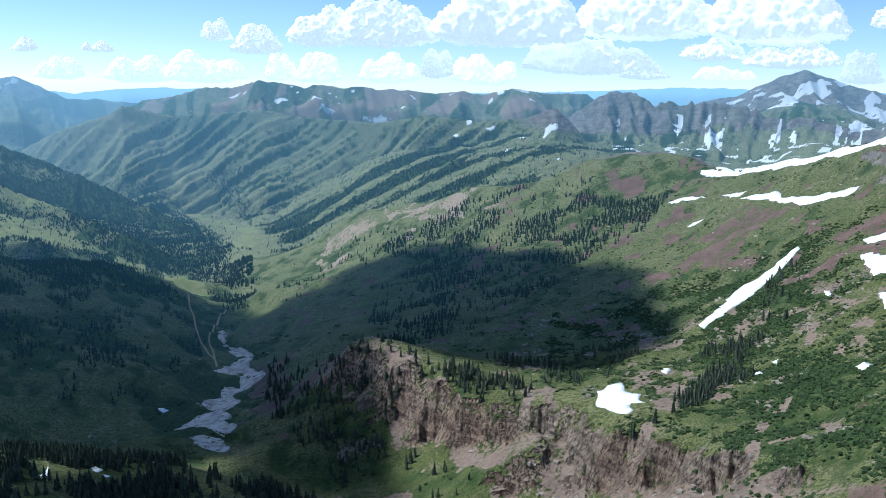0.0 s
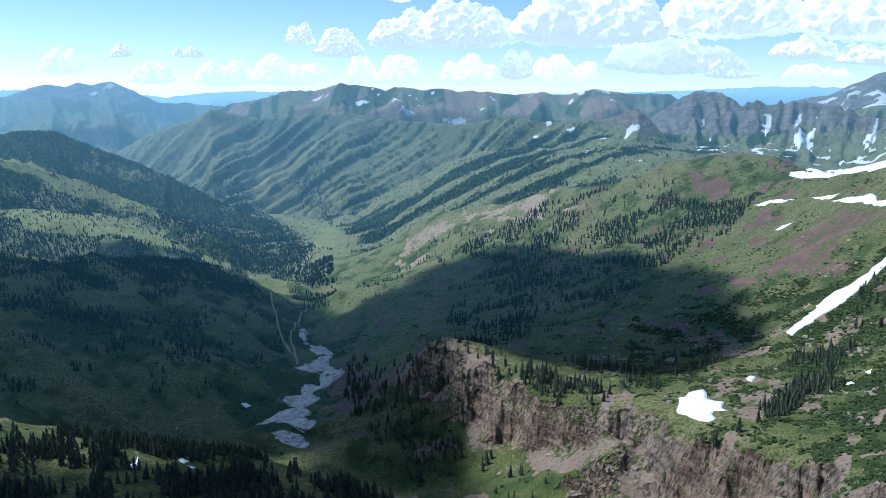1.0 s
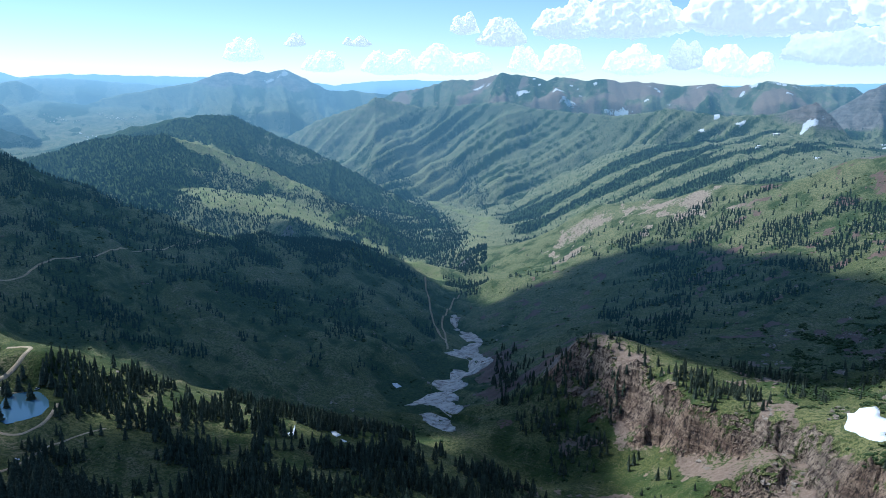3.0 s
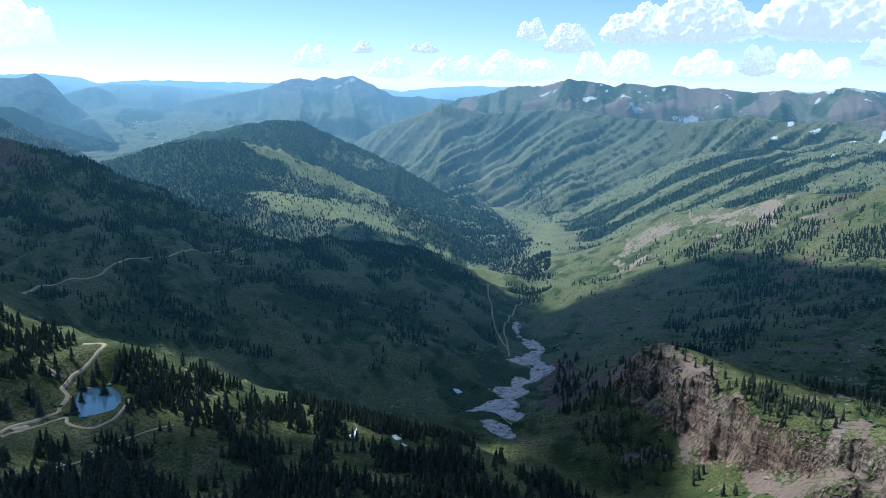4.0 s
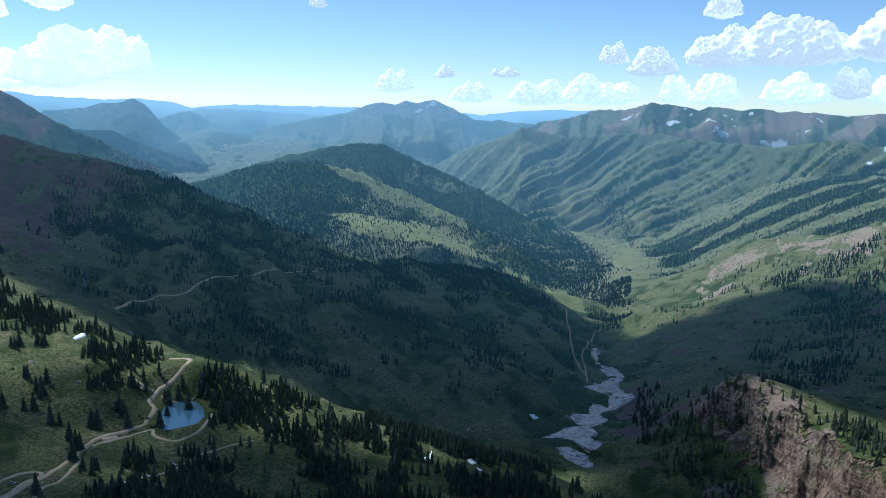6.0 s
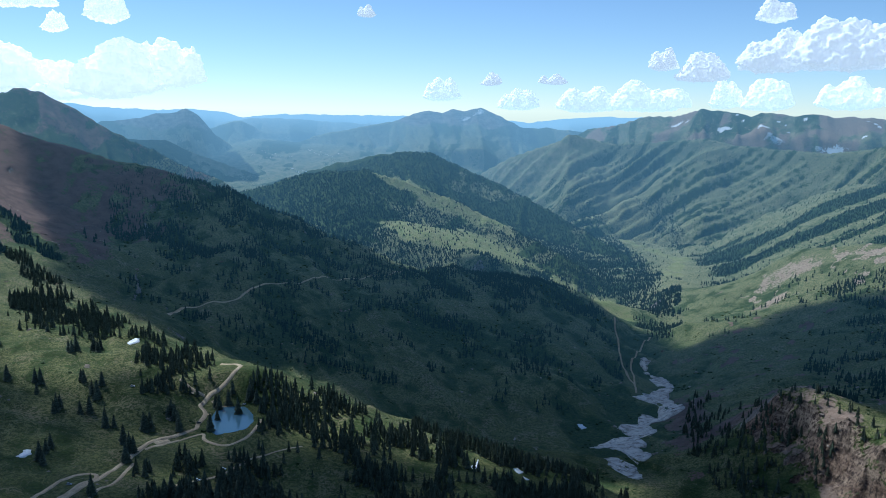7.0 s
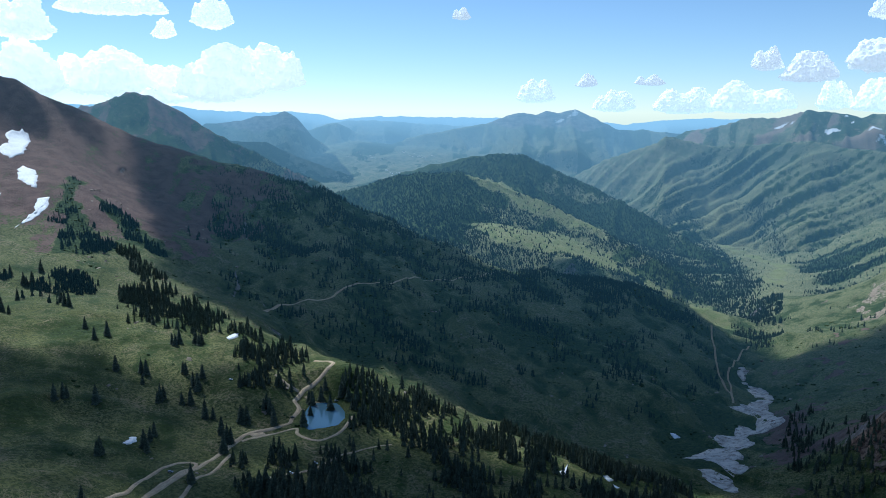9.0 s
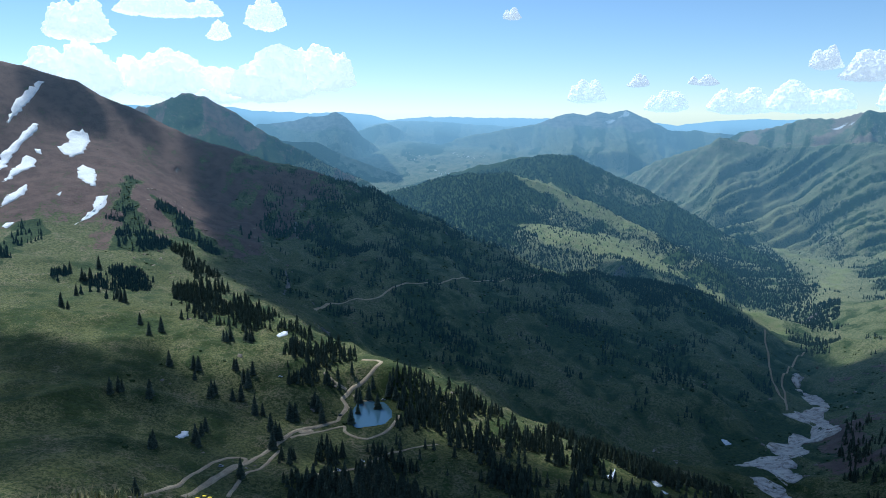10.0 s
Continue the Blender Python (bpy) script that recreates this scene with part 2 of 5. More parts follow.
def rough(x, y, size, seed=0):
    """Smooth noise from -1 to 1 with hills of that size."""
    x, y = x / size, y / size
    ix, iy = np.floor(x), np.floor(y)
    fx, fy = x - ix, y - iy
    fx, fy = fx * fx * (3 - 2 * fx), fy * fy * (3 - 2 * fy)
    a, b = lattice(ix, iy, seed), lattice(ix + 1, iy, seed)
    c, d = lattice(ix, iy + 1, seed), lattice(ix + 1, iy + 1, seed)
    return (a * (1 - fx) + b * fx) * (1 - fy) + (c * (1 - fx) + d * fx) * fy


def layers(x, y, size, n, seed=0, gain=0.5, ridged=False):
    total, amp, norm = 0, 1.0, 0
    for i in range(n):
        v = rough(x + 31.7 * i, y - 17.3 * i, size / 2 ** i, seed + i)
        total = total + amp * (1 - 2 * np.abs(v) if ridged else v)
        norm += amp
        amp *= gain
    return total / norm


def step(v, lo, hi):
    t = np.clip((v - lo) / (hi - lo), 0, 1)
    return t * t * (3 - 2 * t)


def band(v, lo, hi, soft):
    return step(v, lo - soft, lo + soft) * (1 - step(v, hi - soft, hi + soft))


# the sheet's own net: fine where the view goes, coarse behind
BEARINGS = np.concatenate([np.arange(-180, -33, 4.0), np.arange(-32, 70.1, 0.116), np.arange(72, 180.1, 4.0)])
REACH = np.concatenate([[0.0], np.geomspace(0.15, 2.4, 15)[:-1], np.geomspace(2.4, 5.5, 26)[:-1], np.geomspace(5.5, 450, 21)[:-1], np.geomspace(450, 600, 40)[:-1], np.geomspace(600, 830, 61)[:-1], np.linspace(830, 1160, 221)[:-1],
                        np.geomspace(1160, 2650, 166)[:-1], np.geomspace(2650, 4930, 230)])
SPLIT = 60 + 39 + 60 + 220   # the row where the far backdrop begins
gb, gr = np.meshgrid(BEARINGS, REACH)
gx, gy = place(gb, gr)


def net_skin():
    """The skin on the whole net: every point where the view goes, pushed in and out where crags stand."""
    crag = band(gb, -33, 7.5, 1.5) * band(gr, 620, 1150, 40)
    r = gr + crag * ((7 + 9 * step(rough(gb, gr / 90, 5.0, 34), -0.3, 0.5)) * layers(gb * 15, gr * 0.5, 52, 5, 33, ridged=True, gain=0.52) - 3)
    return skin(*place(gb, r))


base = net_skin()
far = step(gr, 2500, 2900)
owner = np.full(gr.shape, -1)
for number, (name, (face, relief, back, ribs, wide, span)) in enumerate(RIDGES.items()):
    crest_b, crest_d, crest_z = WALLS[name].T
    dc, zc = np.interp(gb, crest_b, crest_d), np.interp(gb, crest_b, crest_z)
    beyond = np.maximum(np.maximum(crest_b[0] - gb, gb - crest_b[-1]), 0) * radians(1) * dc
    zc = zc + 2.2 * layers(gb * 10, gr * 0.01, 3, 3, 200 + number)
    u = np.maximum(dc - gr, 0)
    rib = layers(gb + 0.004 * u + 0.25 * rough(gb, gr / 60, 0.8, 210 + number), gr / 900, wide, 4, 220 + number, ridged=True)
    run = u
    u = np.maximum(u + 2 * ribs * np.minimum(u, 130) * (0.25 - rib), 0)
    wall = zc - relief * (1 - np.exp(-u * face / relief)) - 0.1 * u - back * np.maximum(gr - dc, 0) - 0.7 * beyond - 1.6 * np.maximum(run - span, 0)
    owner = np.where(wall > base, number, owner)
    base = np.maximum(base, wall)
owned = {name: step((owner == number).astype(float), 0.2, 0.8) for number, name in enumerate(RIDGES)}
near_fade = step(gr, 300, 700)
# the summit under the eye: a small flat with a lip, then the steep side
lip = 2.6 + 1.05 * step(gb, 34, 56) + 0.2 * step(gb, 62, 68) - 1.25 * step(gb, 80, 170)
summit = -1.62 - 0.72 * np.maximum(gr - lip, 0) - 0.015 * gr
base = base * step(gr, 40, 110) + summit * (1 - step(gr, 40, 110))
# broken ground: gullies and humps
wx, wy = gx + 60 * rough(gx, gy, 140, 70), gy + 60 * rough(gx, gy, 140, 71)
gz = base + near_fade * (1 - far) * (11 * layers(wx, wy, 230, 4, 3, ridged=True) + 3.0 * layers(gx, gy, 34, 3, 9) - 3)
gz += near_fade * far * (13 - 6 * step(gr, 3650, 3800)) * (1 - 0.75 * owned["front_crest"]) * (layers(wx, wy, 130, 5, 21, ridged=True, gain=0.55) - 0.25)
# gullies down the shaded side, from its crest to the creek
along, fall = gx * 0.69 + gy * 0.73, gx * 0.73 - gy * 0.69
gully = 1 - 2 * np.abs(rough(along + 26 * rough(gx, gy, 130, 73), fall * 0.16, 62, 74)) + 0.5 - np.abs(rough(along + 12 * rough(gx, gy, 70, 75), fall * 0.2, 27, 76))
side_slope = band(gb, 13, 55, 3) * band(gr, 1000, 2300, 70)
gz += 6.5 * gully * side_slope
# long slanting spurs of the range across the valley, wooded on their shaded sides
front_b, front_d, front_z = WALLS["front_crest"].T
below = np.maximum(np.interp(gb, front_b, front_d) - gr, 0)
q = gb - 0.021 * below + 0.35 * rough(gb, gr / 60, 2.2, 5)


def spurs(v):
    big, small = rough(v, 0 * v, 1.7, 6), rough(v + 0.12 * rough(gb, gr / 30, 0.8, 8), gr / 500, 0.62, 7)
    return 0.62 * (1 - 2 * np.abs(big)) + 0.42 * (1 - 2 * np.abs(small)) + 0.2 * (1 - 2 * np.abs(rough(v, gr / 200, 0.26, 17)))


spur = spurs(q)
lee_side = spurs(q + 0.14) - spurs(q - 0.14)
ridged_face = owned["front_crest"] * step(below, 0, 60) * (1 - step(below, 430, 620)) * step(gb, -6, -2)
gz += 40 * (spur - 0.45) * ridged_face
# couloirs of the cirque walls
rib = 0.6 - 1.2 * np.abs(rough(gb + (gr - 3600) / 500, gr / 260, 0.7, 11)) + 0.5 - np.abs(rough(gb, gr / 120, 0.28, 13))
gz += 17 * rib * band(gb, -34, -10, 1.5) * band(gr, 3420, 3720, 60)
# beds of rock stand out as steps on the crags
steep = np.hypot(np.gradient(gz, axis=0) / np.gradient(gr, axis=0), 0)
ledge = 6.5
bed = gz + 1.5 * rough(gx, gy, 60, 88)
stepped = (np.floor(bed / ledge) + step(bed / ledge - np.floor(bed / ledge), 0.25, 0.75)) * ledge
crag_face = step(steep, 0.6, 1.1) * band(gb, -33, 7.5, 1.0) * band(gr, 600, 1160, 20)
gz += (stepped - bed) * 0.85 * crag_face * band(gb, -8.5, 0.2, 0.7)
flute = layers(gb + 0.0035 * (gr - 900) + 0.08 * rough(gb, gr / 25, 0.4, 93), gr / 160, 0.95, 4, 91, ridged=True, gain=0.6)
gz += crag_face * (15.0 * (flute - 0.3) * (1 - 0.5 * band(gb, -8.5, 0.2, 0.7)) + 1.2 * layers(gx, gy, 9, 3, 92))


def net_index(x, y):
    b = np.degrees(np.arctan2(-np.asarray(x, float), np.asarray(y, float)))
    r = np.hypot(x, y)
    return np.interp(b, BEARINGS, np.arange(len(BEARINGS))), np.interp(r, REACH, np.arange(len(REACH)))


def on_net(values, x, y):
    """A value of the net at a place of the plan."""
    c, r = net_index(x, y)
    c0, r0 = np.minimum(c.astype(int), len(BEARINGS) - 2), np.minimum(r.astype(int), len(REACH) - 2)
    fc, fr = c - c0, r - r0
    return (values[r0, c0] * (1 - fc) + values[r0, c0 + 1] * fc) * (1 - fr) + (values[r0 + 1, c0] * (1 - fc) + values[r0 + 1, c0 + 1] * fc) * fr


def height(x, y):
    return on_net(gz, x, y)

# ---- plan of roads, water, snow, woods and cloud shadows (x, y in metres) ----
POND = [(-627, 622), (-617, 632), (-604, 639), (-581, 626), (-568, 613), (-560, 594), (-566, 578), (-575, 566), (-589, 574), (-610, 595)]
ROADS = {
    "main": [(-674, 675), (-659, 680), (-649, 681), (-644, 670), (-644, 644), (-647, 632), (-641, 614), (-638, 608), (-628, 604), (-620, 596),
        (-613, 584), (-608, 574), (-603, 567), (-608, 547), (-610, 523), (-603, 498), (-590, 468), (-581, 448), (-565, 410), (-547, 375),
        (-526, 333)],
    "hairpin": [(-533, 294), (-544, 335), (-578, 389), (-588, 420), (-588, 432), (-582, 434), (-574, 425), (-565, 403), (-548, 372), (-532, 343)],
    "third": [(-582, 473), (-558, 434), (-547, 405), (-518, 368)],
    "pond_loop": [(-600, 501), (-599, 534), (-588, 560), (-578, 553), (-568, 550), (-553, 552), (-545, 562), (-548, 588), (-564, 620)],
    "west_branch": [(-674, 614), (-660, 618), (-649, 625)],
    "island_loop": [(-623, 599), (-612, 612), (-607, 622), (-610, 630), (-617, 632), (-626, 626), (-640, 627)],
    "lower_track": [(-515, 445), (-516, 477), (-510, 504), (-511, 525), (-508, 564), (-496, 602)],
    "turnout": [(-605, 517), (-605, 525), (-604, 534)],
    "hill_road": [(-1071, 955), (-1114, 1028), (-1116, 1073), (-1111, 1130), (-1107, 1162), (-1124, 1203), (-1128, 1242), (-1123, 1297), (-1113, 1366),
        (-1113, 1504), (-1097, 1580), (-1082, 1682), (-1126, 1820)],
    "valley_track": [(-618, 1980), (-591, 1906), (-556, 1821), (-510, 1687), (-485, 1633), (-463, 1594), (-442, 1566)],
    "creek_track": [(-519, 1954), (-518, 1887), (-504, 1787), (-492, 1709), (-476, 1656), (-452, 1595), (-410, 1465)],
}
SNOW = {
    "valley_top": [(-486, 1762), (-479, 1764), (-464, 1736), (-457, 1735), (-457, 1716), (-453, 1699), (-458, 1696), (-477, 1718)],
    "valley_up": [(-462, 1679), (-454, 1696), (-429, 1670), (-410, 1654), (-393, 1631), (-364, 1565), (-370, 1561), (-388, 1577), (-400, 1575), (-411, 1594), (-434, 1640), (-431, 1658), (-447, 1686)],
    "valley": [(-363, 1555), (-365, 1529), (-348, 1480), (-305, 1386), (-296, 1355), (-301, 1343), (-314, 1338), (-321, 1328), (-341, 1322), (-342, 1307), (-315, 1250), (-314, 1237),
        (-317, 1215), (-332, 1212), (-312, 1191), (-311, 1179), (-322, 1175), (-291, 1139), (-300, 1116), (-300, 1100), (-308, 1109), (-319, 1120), (-339, 1148), (-363, 1162),
        (-374, 1148), (-392, 1157), (-384, 1169), (-381, 1187), (-374, 1220), (-362, 1227), (-346, 1227), (-365, 1241), (-379, 1254), (-384, 1293), (-373, 1315), (-364, 1321),
        (-371, 1346), (-375, 1374), (-356, 1372), (-339, 1348), (-349, 1390), (-351, 1404), (-368, 1419), (-413, 1446), (-401, 1454), (-395, 1465), (-402, 1476), (-397, 1525),
        (-394, 1565), (-375, 1567)],
    "valley_low": [(-352, 1104), (-343, 1114), (-321, 1100), (-307, 1100), (-299, 1092), (-293, 1067), (-286, 1059), (-281, 1056), (-276, 1038), (-280, 1025), (-287, 1025), (-300, 1047), (-317, 1057), (-328, 1064), (-335, 1069), (-340, 1088)],
    "plateau": [(180, 896), (189, 926), (207, 962), (221, 955), (219, 922), (234, 896), (227, 859), (217, 871), (213, 848), (204, 844), (192, 868)],
    "couloir": [(363, 1106), (377, 1130), (403, 1147), (443, 1207), (471, 1217), (499, 1227), (530, 1244), (550, 1250), (549, 1235), (528, 1219),
        (501, 1200), (471, 1183), (427, 1138), (387, 1110), (365, 1096)],
    "ridge": [(609, 1944), (640, 1921), (1074, 3023), (1194, 3050), (1312, 3003), (749, 1528), (781, 1467), (789, 1362), (772, 1330), (758, 1422),
        (733, 1500), (701, 1612), (647, 1726), (606, 1853), (599, 1919)],
    "shoulder": [(585, 1610), (608, 1576), (626, 1530), (621, 1508), (640, 1450), (661, 1424), (675, 1330), (665, 1326), (642, 1379), (619, 1444),
        (610, 1505)],
    "sm1": [(498, 1808), (517, 1789), (553, 1717), (504, 1765)],
    "sm2": [(492, 1629), (509, 1637), (521, 1619), (495, 1618)],
    "e1": [(598, 1151), (624, 1143), (638, 1125), (622, 1093), (610, 1114), (592, 1129)],
    "e2": [(571, 1099), (579, 1086), (581, 1048), (557, 1000), (545, 1016), (558, 1057)],
    "e3": [(515, 942), (522, 932), (507, 885), (493, 888)],
    "e4": [(415, 785), (426, 791), (426, 774), (414, 768)],
    "d1": [(276, 977), (287, 997), (293, 993), (278, 957)],
    "d2": [(357, 894), (366, 897), (364, 884), (356, 882)],
    "d3": [(505, 1057), (507, 1046), (497, 1019), (495, 1027)],
    "d4": [(381, 905), (388, 902), (382, 892)],
    "d5": [(575, 1689), (591, 1657), (605, 1629), (588, 1623)],
    "f1": [(-350, 675), (-348, 684), (-354, 704), (-343, 685), (-342, 671)],
    "f2": [(-321, 716), (-320, 723), (-310, 717), (-310, 705)],
    "f3": [(-304, 701), (-296, 699), (-297, 693)],
    "g1": [(-447, 1251), (-438, 1253), (-426, 1241), (-433, 1234)],
    "b1": [(-1992, 856), (-2046, 902), (-2113, 991), (-2106, 1004), (-2029, 911), (-1988, 858)],
    "b2": [(-1833, 744), (-1901, 797), (-1933, 846), (-1967, 889), (-1979, 908), (-1974, 921), (-1932, 871), (-1891, 817), (-1815, 758), (-1749, 707)],
    "b3": [(-1759, 736), (-1839, 801), (-1871, 840), (-1844, 848), (-1813, 830), (-1793, 787)],
    "b4": [(-1663, 690), (-1690, 713), (-1725, 770), (-1699, 760), (-1671, 723)],
    "b5": [(-1880, 914), (-1890, 951), (-1933, 965), (-1953, 989), (-1953, 1013), (-1933, 1017), (-1904, 1007), (-1826, 946), (-1817, 910),
        (-1846, 910)],
    "b6": [(-1756, 892), (-1770, 913), (-1732, 922), (-1637, 871), (-1643, 860), (-1711, 872)],
    "b7": [(-1589, 842), (-1580, 864), (-1544, 840), (-1523, 805), (-1493, 747), (-1522, 786), (-1545, 814)],
    "b8": [(-1645, 792), (-1656, 808), (-1637, 794)],
    "b9": [(-1578, 654), (-1589, 666), (-1582, 678), (-1563, 657)],
    "b10": [(-1889, 866), (-1882, 877), (-1861, 869), (-1873, 863)],
    "bowl": [(-649, 406), (-661, 422), (-658, 427), (-648, 419), (-645, 408)],
    "road": [(-805, 654), (-811, 670), (-809, 678), (-800, 668), (-798, 653)],
}
WOODS = {
    "bench": (0.85, [(-622, 677), (-602, 715), (-567, 713), (-491, 718), (-419, 717), (-360, 731), (-269, 738), (-192, 584), (-392, 347), (-491, 389),
        (-499, 444), (-517, 516), (-535, 574), (-554, 621), (-585, 637)]),
    "bench_b": (0.85, [(-499, 843), (-389, 931), (-231, 745), (-114, 768), (-77, 607), (-331, 548)]),
    "pond_west": (0.55, [(-759, 626), (-683, 647), (-646, 611), (-659, 589), (-695, 571), (-729, 592)]),
    "knoll": (0.9, [(-786, 666), (-687, 650), (-684, 612), (-713, 591), (-748, 625)]),
    "divide": (0.75, [(-817, 656), (-799, 678), (-689, 652), (-663, 673), (-752, 703), (-852, 723), (-1051, 791), (-1326, 874), (-1312, 830), (-1143, 750),
        (-949, 621), (-871, 627)]),
    "krummholz": (1.0, [(-1668, 959), (-1644, 986), (-1580, 919), (-1495, 887), (-1396, 850), (-1311, 828), (-1303, 769), (-1344, 731), (-1463, 818), (-1550, 859)]),
    "krummholz_low": (1.0, [(-1585, 956), (-1545, 968), (-1452, 959), (-1291, 935), (-1279, 901), (-1384, 912), (-1465, 916)]),
    "clump_a": (0.6, [(-1432, 588), (-1584, 685), (-1559, 720), (-1465, 700), (-1439, 638), (-1336, 546)]),
    "clump_b": (0.6, [(-1248, 578), (-1276, 605), (-1271, 625), (-1218, 602), (-1210, 568)]),
    "clump_c": (0.4, [(-1113, 553), (-1222, 632), (-1255, 698), (-1160, 705), (-1088, 651), (-1138, 635), (-1042, 560)]),
    "clump_d": (0.6, [(-1006, 631), (-1140, 727), (-1105, 739), (-1013, 720), (-934, 654), (-918, 600)]),
    "pond_south": (0.6, [(-576, 471), (-556, 525), (-494, 479), (-492, 438), (-511, 417)]),
    "ridge": (0.95, [(-1793, 1364), (-1660, 1500), (-2102, 2232), (-1400, 1756), (-1145, 1817), (-1113, 2319), (-955, 2469), (-650, 1978), (-657, 1884),
        (-817, 1767), (-969, 1639), (-1078, 1565), (-1300, 1541), (-1451, 1381), (-1627, 1320)]),
    "slope": (0.19, [(-1627, 1320), (-1451, 1381), (-1300, 1541), (-1078, 1565), (-969, 1639), (-817, 1767), (-621, 1898), (-459, 1587), (-476, 1264),
        (-682, 1163), (-850, 1069), (-965, 966), (-1087, 950), (-1321, 957)]),
    "slope_patch": (0.5, [(-1029, 1187), (-955, 1200), (-825, 1203), (-823, 1130), (-918, 1089)]),
    "dark_a": (0.55, [(-1032, 1177), (-965, 1224), (-831, 1205), (-733, 1162), (-776, 1092), (-886, 1117)]),
    "dark_b": (0.5, [(-982, 1462), (-862, 1555), (-702, 1564), (-717, 1485), (-851, 1439)]),
    "dark_c": (0.6, [(-1643, 1306), (-1522, 1363), (-1322, 1372), (-1255, 1454), (-1206, 1344), (-1317, 1240), (-1470, 1159)]),
    "far_spur": (0.6, [(-203, 2105), (-30, 2195), (108, 2258), (267, 2181), (377, 2130), (373, 2015), (526, 1874), (442, 1728), (347, 1656), (213, 1682),
        (28, 1908)]),
    "shadow": (0.45, [(-146, 1772), (-26, 1985), (213, 1682), (240, 1542), (128, 1481), (4, 1319), (-95, 1157)]),
    "shadow_low": (0.35, [(38, 1182), (145, 1097), (217, 1153), (299, 1157), (248, 1035), (180, 978), (134, 1009)]),
    "plateau": (1.2, [(-111, 1154), (-61, 1127), (4, 1069), (78, 1029), (129, 965), (107, 956), (39, 971), (-3, 1038), (-42, 1077), (-110, 1135)]),
    "west_a": (0.6, [(237, 805), (272, 889), (325, 935), (362, 947), (356, 895), (311, 856), (268, 814)]),
    "west_b": (0.6, [(325, 1001), (356, 1055), (401, 1021), (408, 975), (359, 939)]),
    "west_c": (0.7, [(201, 825), (231, 826), (230, 796), (204, 811)]),
    "west_d": (0.3, [(499, 1227), (541, 1212), (447, 1016), (413, 1036)]),
    "gully": (0.6, [(-67, 1099), (-46, 1074), (-38, 1022), (-54, 1018), (-68, 1055)]),
    "cliff_foot": (0.25, [(-38, 992), (-2, 958), (42, 831), (-46, 886)]),
    "gorge": (0.3, [(-312, 1479), (-127, 1145), (-64, 1060), (-49, 932), (-119, 942), (-247, 1126)]),
    "creek": (0.7, [(-548, 1984), (-452, 1903), (-483, 2137), (-655, 2480), (-609, 2130)]),
    "east_low": (0.5, [(-1150, 2297), (-741, 2007), (-621, 1976), (-613, 1905), (-753, 1858), (-913, 1766)]),
    "green": (0.07, [(-427, 2195), (-251, 2272), (-60, 2191), (-112, 2055), (-292, 1914), (-393, 1812)]),
}
SHADED = {
    "east": [(-2678, 1788), (-2443, 1986), (-2109, 2240), (-1788, 2242), (-1191, 1727), (-1141, 1812), (-917, 1911), (-746, 1970), (-579, 1927),
        (-499, 1872), (-334, 1564), (-225, 1277), (-182, 1069), (-282, 1054), (-362, 992), (-441, 894), (-494, 845), (-701, 1023), (-822, 1034),
        (-910, 991), (-977, 926), (-949, 807), (-1102, 832), (-1288, 914), (-1440, 992), (-1645, 1125), (-1805, 1225), (-1930, 1290)],
    "valley": [(-1253, 2314), (-1082, 2397), (-771, 2088), (-621, 1976), (-522, 1963), (-437, 1868), (-319, 1629), (-178, 1425), (-124, 1129),
        (-71, 1055), (-58, 985), (-49, 875), (-104, 875), (-149, 961), (-358, 1037), (-613, 1092)],
    "right": [(-391, 1867), (-295, 1931), (-235, 2003), (-169, 2044), (-84, 2052), (-27, 2063), (29, 1979), (155, 1831), (215, 1810), (251, 1703), (291, 1591), (343, 1475), (346, 1358), (337, 1212),
        (314, 1136), (260, 1123), (173, 1075), (96, 1073), (20, 1145), (-150, 1165), (-220, 1400), (-355, 1640), (-430, 1820)],
    "bowl": [(-996, 364), (-960, 450), (-908, 537), (-811, 527), (-758, 559), (-739, 583), (-694, 621), (-646, 646), (-596, 649), (-547, 596),
        (-486, 432), (-392, 347), (-457, 277), (-539, 187)],
    "bench": [(-579, 631), (-514, 647), (-458, 670), (-408, 699), (-360, 731), (-270, 742), (-300, 1000), (-190, 1020), (-75, 930), (-60, 720), (-392, 347), (-486, 432), (-531, 531), (-565, 633)],
    "peak": [(-2250, 930), (-2107, 1081), (-2043, 1133), (-2670, 1758), (-1960, 1200), (-2020, 1090), (-2110, 985)],
}
